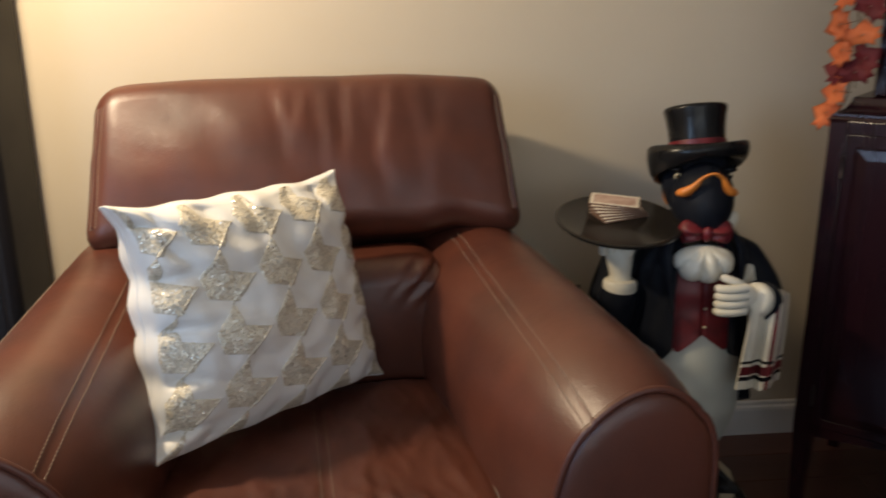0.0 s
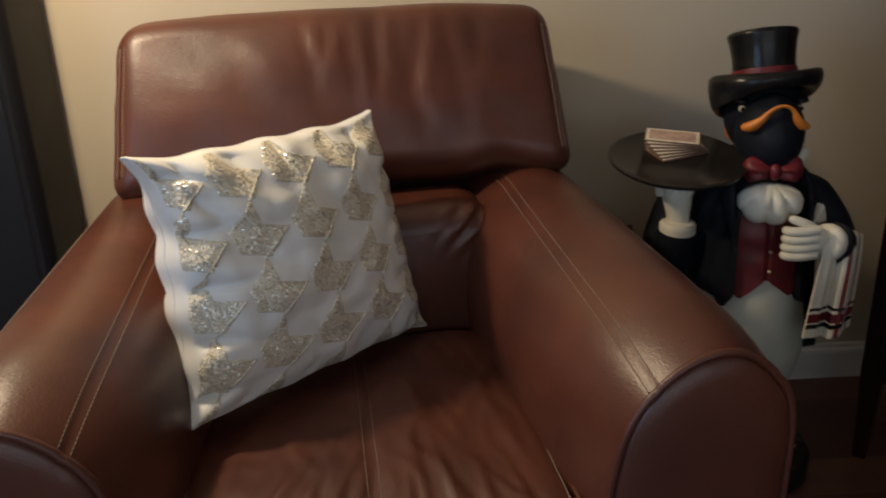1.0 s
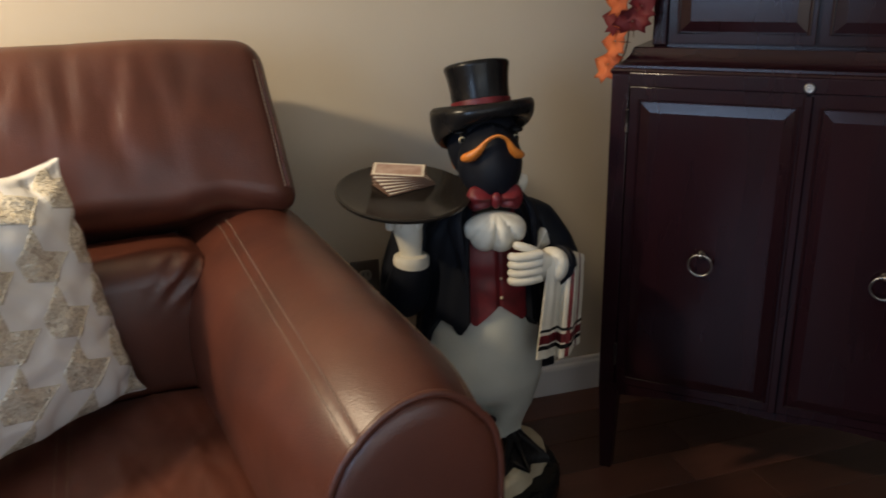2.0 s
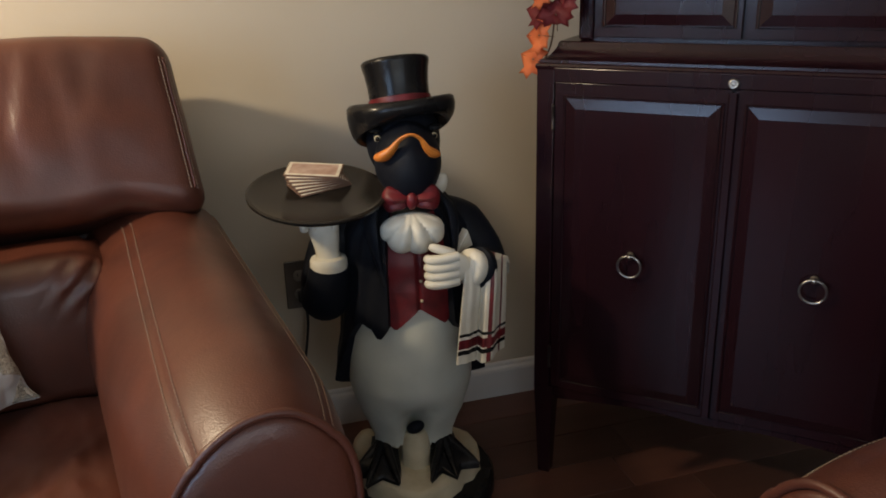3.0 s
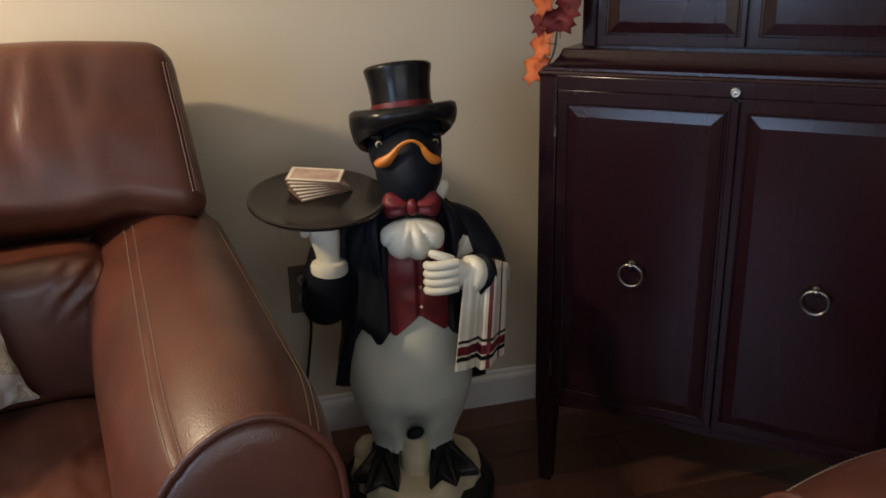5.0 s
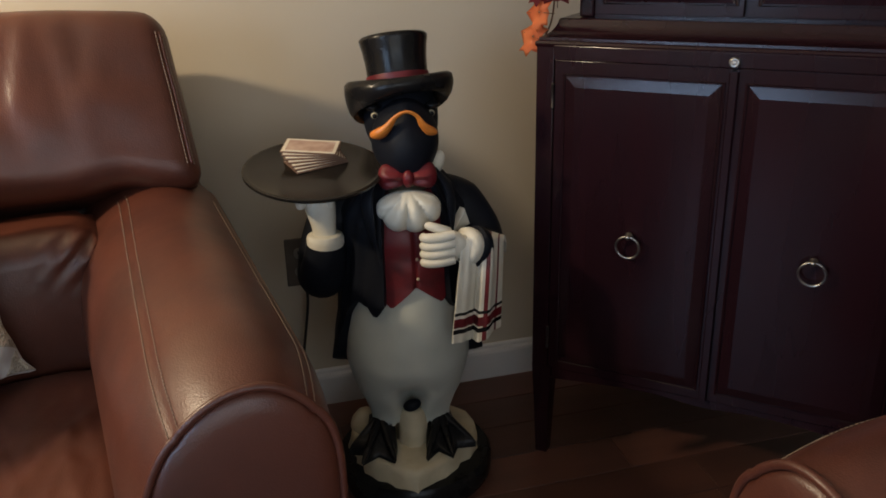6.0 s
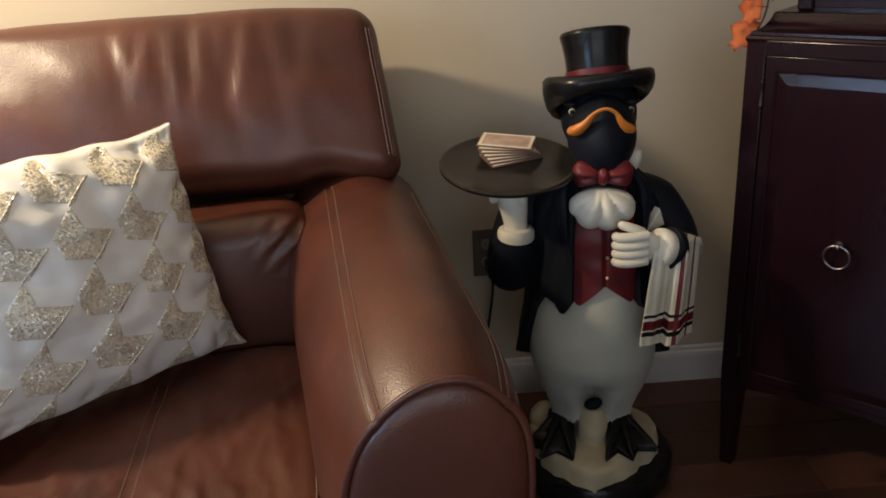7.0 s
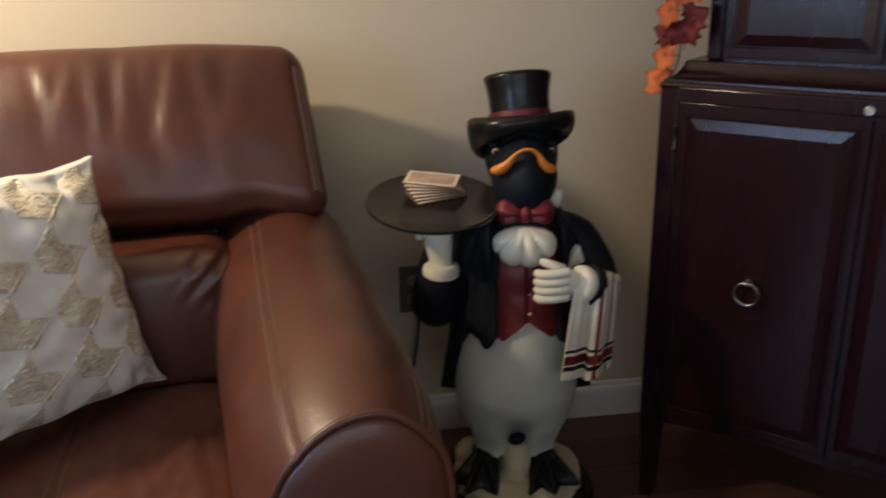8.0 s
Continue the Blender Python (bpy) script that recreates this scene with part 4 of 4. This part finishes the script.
# waist moulding round the front and both sides
MOULD = [(0.0, 0.940), (-0.002, 0.943), (-0.003, 0.947), (-0.001, 0.951), (0.003, 0.953), (0.004, 0.958), (0.012, 0.961), (0.021, 0.967), (0.028, 0.976), (0.032, 0.984), (0.033, 0.989), (0.036, 0.992), (0.075, 0.993)]
bm = bmesh.new()
rows = [[(o, CD, z) for o, z in MOULD], [(o, o, z) for o, z in MOULD], [(CW - o, o, z) for o, z in MOULD], [(CW - o, CD, z) for o, z in MOULD]]
skin(bm, rows, closed=False)
part("waist_moulding", bm, WOOD, cab, angle=35)
part("hutch_body", new_box(0.070, CW - 0.070, 0.066, CD, 0.988, 1.86, bevel=0.003), WOOD, cab)
for x0 in (0.066, CW - 0.066 - 0.030):
    part("hutch_post", new_box(x0, x0 + 0.030, 0.056, 0.085, 0.993, 1.86, bevel=0.004), WOOD, cab)
panel_door(0.098, MIDX - 0.003, 0.999, 1.80, cab, 0.054)
panel_door(MIDX + 0.003, CW - 0.098, 0.999, 1.80, cab, 0.054)
bm = bmesh.new()
skin(bm, [[(a, b, z) for a, b in ((0.062 - e, 0.052 - e), (CW - 0.062 + e, 0.052 - e), (CW - 0.062 + e, CD), (0.062 - e, CD))] for z, e in ((1.80, -0.002), (1.82, 0.004), (1.86, 0.02), (1.885, 0.045), (1.90, 0.048))])
part("cornice", bm, WOOD, cab, smooth=False)

# ---------------------------------------------------------------- autumn leaf garland down the cabinet's side
LEAF = [(0, -0.10), (0.20, -0.06), (0.55, -0.20), (0.56, 0.06), (0.92, 0.16), (0.72, 0.36), (0.80, 0.66), (0.46, 0.62), (0.30, 0.82), (0.0, 1.12), (-0.30, 0.82), (-0.46, 0.62), (-0.80, 0.66), (-0.72, 0.36), (-0.92, 0.16), (-0.56, 0.06), (-0.55, -0.20), (-0.20, -0.06)]
garland = thing("leaf_garland", CAB_M @ pose(0.008, 0.016, 0.938), "garland of orange and crimson fabric maple leaves hanging beside the cabinet", "garland")
rg = random.Random(11)
stem = [(-0.012, 0.010, 0.0), (0.010, 0.012, 0.045), (0.016, 0.016, 0.10), (0.022, 0.018, 0.17), (0.012, 0.022, 0.25), (0.028, 0.022, 0.34), (0.018, 0.026, 0.45), (0.030, 0.030, 0.56)]
bm = bmesh.new()
tube(bm, spline(stem, 40), 0.0018, 6)
part("stem", bm, STEM, garland, "thin brown wire stem")


def leaf(x, y, z, size, rx, ry, rz, mat):
    m = pose(x, y, z, rx, ry, -8) @ pose(0, 0, 0, 0, 0, rz)
    bm = bmesh.new()
    rows = []
    for f in (1.0, 0.7, 0.4, 0.06):
        row = []
        for a, b in LEAF:
            u, v = a * f, 0.3 + (b - 0.3) * f
            fold = 0.22 * abs(u) + 0.10 * math.sin(5 * v) - 0.15 * u * u * (v - 0.3) + 0.06 * math.sin(9 * u + 3 * v)
            row.append(m @ Vector((u * size, v * size, fold * size)))
        rows.append(row)
    skin(bm, rows, caps=False)
    bmesh.ops.solidify(bm, geom=bm.faces[:], thickness=0.0006)
    lf = part("leaf", bm, mat, garland, "crimson leaf" if mat is LEAF_R else "orange leaf")
    bm = bmesh.new()
    tube(bm, [m @ Vector((0, b * size, (0.10 * math.sin(5 * b) + 0.012) * size)) for b in (-0.35, -0.1, 0.2, 0.5, 0.8, 1.05)], [0.0010, 0.0009, 0.0008, 0.0007, 0.0006, 0.0003], 5)
    part("vein", bm, STEM, lf)


for x, y, z, sz, rx, ry, rz, mat in (
        (-0.006, -0.004, 0.014, 0.043, 72, 6, 78, LEAF_O), (0.010, -0.012, 0.066, 0.042, 74, -14, 76, LEAF_O), (0.030, -0.010, 0.092, 0.044, 80, 8, 10, LEAF_R), (0.006, 0.000, 0.108, 0.040, 70, 20, 100, LEAF_R),
        (0.036, -0.004, 0.128, 0.038, 84, -8, -60, LEAF_R), (0.014, -0.014, 0.150, 0.042, 72, -10, 80, LEAF_O), (0.036, -0.014, 0.168, 0.042, 80, 14, 20, LEAF_O), (0.000, 0.000, 0.205, 0.042, 76, 0, 110, LEAF_O),
        (0.034, -0.008, 0.225, 0.044, 78, 12, -20, LEAF_R), (0.012, -0.012, 0.262, 0.042, 74, -12, 60, LEAF_O), (0.034, -0.006, 0.300, 0.044, 80, 6, 0, LEAF_O), (0.004, 0.002, 0.330, 0.042, 72, 12, 120, LEAF_R),
        (0.024, -0.010, 0.375, 0.044, 78, -6, 40, LEAF_O), (0.010, -0.004, 0.430, 0.042, 76, 10, 90, LEAF_O), (0.032, -0.006, 0.480, 0.044, 80, -8, -10, LEAF_R), (0.018, 0.0, 0.530, 0.042, 74, 4, 70, LEAF_O)):
    leaf(x, y, z, sz * 1.05, rx, ry, rz, mat)

# ---------------------------------------------------------------- black cabinet beside the chair
tower = thing("tall_cabinet", pose(-0.585, 1.66, 0), "tall plain black satin cabinet standing against the wall", "cabinet")
part("body", new_box(-0.29, -0.046, 0.004, 0.18, 0.02, 1.42, bevel=0.004), BLACKCAB, tower)
part("plinth", new_box(-0.28, -0.01, 0.012, 0.17, 0, 0.02), BLACKCAB, tower, smooth=False)
bm = bmesh.new()
prof = [(-0.045, 0.18), (-0.045, 0.002)] + [(-0.020 - 0.022 * math.cos(math.pi * i / 10), -0.004 - 0.014 * math.sin(math.pi * i / 10)) for i in range(6)] + [(0.0 - 0.012 * (1 - math.sin(math.pi / 2 * i / 5)), 0.010 - 0.028 * (1 - i / 5) * 0.8) for i in range(6)] + [(0.0, 0.18)]
skin(bm, [[(a, b, z) for a, b in prof] for z in (0.0, 1.42)])
part("edge_post", bm, BLACKCAB, tower, "rounded black edge post", angle=40)

# ---------------------------------------------------------------- outlet and cord
outlet = thing("wall_outlet", pose(0.722, WALL_Y, 0.405), "bronze wall outlet plate with grey sockets and a black plug", "outlet")
part("cover_plate", new_box(-0.037, 0.037, -0.006, 0, -0.062, 0.062, bevel=0.003), PLATE, outlet)
for z in (0.024, -0.024):
    bm = bmesh.new()
    skin(bm, [[(0.0165 * f * math.cos(2 * math.pi * i / 28), y, z + max(-0.0135, min(0.0135, 0.0165 * f * math.sin(2 * math.pi * i / 28)))) for i in range(28)] for f, y in ((1.0, -0.005), (1.0, -0.0085), (0.9, -0.0095), (0.2, -0.0095))])
    so = part("socket", bm, SOCKET, outlet, "grey plastic socket", angle=40)
    bm = bmesh.new()
    for dx in (-0.006, 0.006):
        box(bm, dx - 0.0012, dx + 0.0012, -0.0098, -0.009, z - 0.001, z + 0.007)
    part("slots", bm, CORD, so, smooth=False)
plug = thing("power_cord", pose(0.722, WALL_Y - 0.0096, 0.381), "black power plug and cord hanging from the outlet", "cord")
part("plug_body", new_box(-0.011, 0.011, -0.030, -0.0005, -0.012, 0.012, bevel=0.004), CORD, plug)
bm = bmesh.new()
tube(bm, spline([(0, -0.028, 0.0), (0.002, -0.046, -0.010), (0.004, -0.050, -0.05), (-0.004, -0.044, -0.12), (-0.020, -0.040, -0.22), (-0.036, -0.040, -0.32), (-0.05, -0.05, -0.372), (-0.12, -0.06, -0.3772)], 50), 0.0035, 8)
part("cable", bm, CORD, plug)

# ---------------------------------------------------------------- floorboards
structure("floor", new_box(LEFT, RIGHT, NEAR, WALL_Y, -0.06, -0.006), GAP, "dark stained wooden plank floor", "floor")
floor = bpy.data.objects["floor"]
fr = random.Random(3)
LENGTHS = (0.75, 0.95, 1.2, 1.45)
boards = {}
for q in LENGTHS:
    bm = new_box(0.0008, q - 0.0008, 0.0008, 0.1242, -0.006, 0.0)
    bm.faces.ensure_lookup_table()
    bmesh.ops.bevel(bm, geom=[e for e in bm.edges if all(v.co.z > -0.001 for v in e.verts)], offset=0.0012, segments=1, affect="EDGES")
    me = bpy.data.meshes.new("plank")
    bm.to_mesh(me)
    bm.free()
    me.materials.append(PLANK)
    boards[q] = me
y = WALL_Y - 0.125
while y > NEAR - 0.12:
    x = LEFT - fr.uniform(0, 0.7)
    while x < RIGHT:
        q = fr.choice(LENGTHS)
        x0, x1 = max(x, LEFT), min(x + q, RIGHT)
        x += q
        if x1 - x0 < 0.05:
            continue
        pl = new("plank", boards[q])
        pl.location = (x0, y, 0)
        pl.scale = ((x1 - x0) / q, 1, 1)
        pl.parent = floor
    y -= 0.125
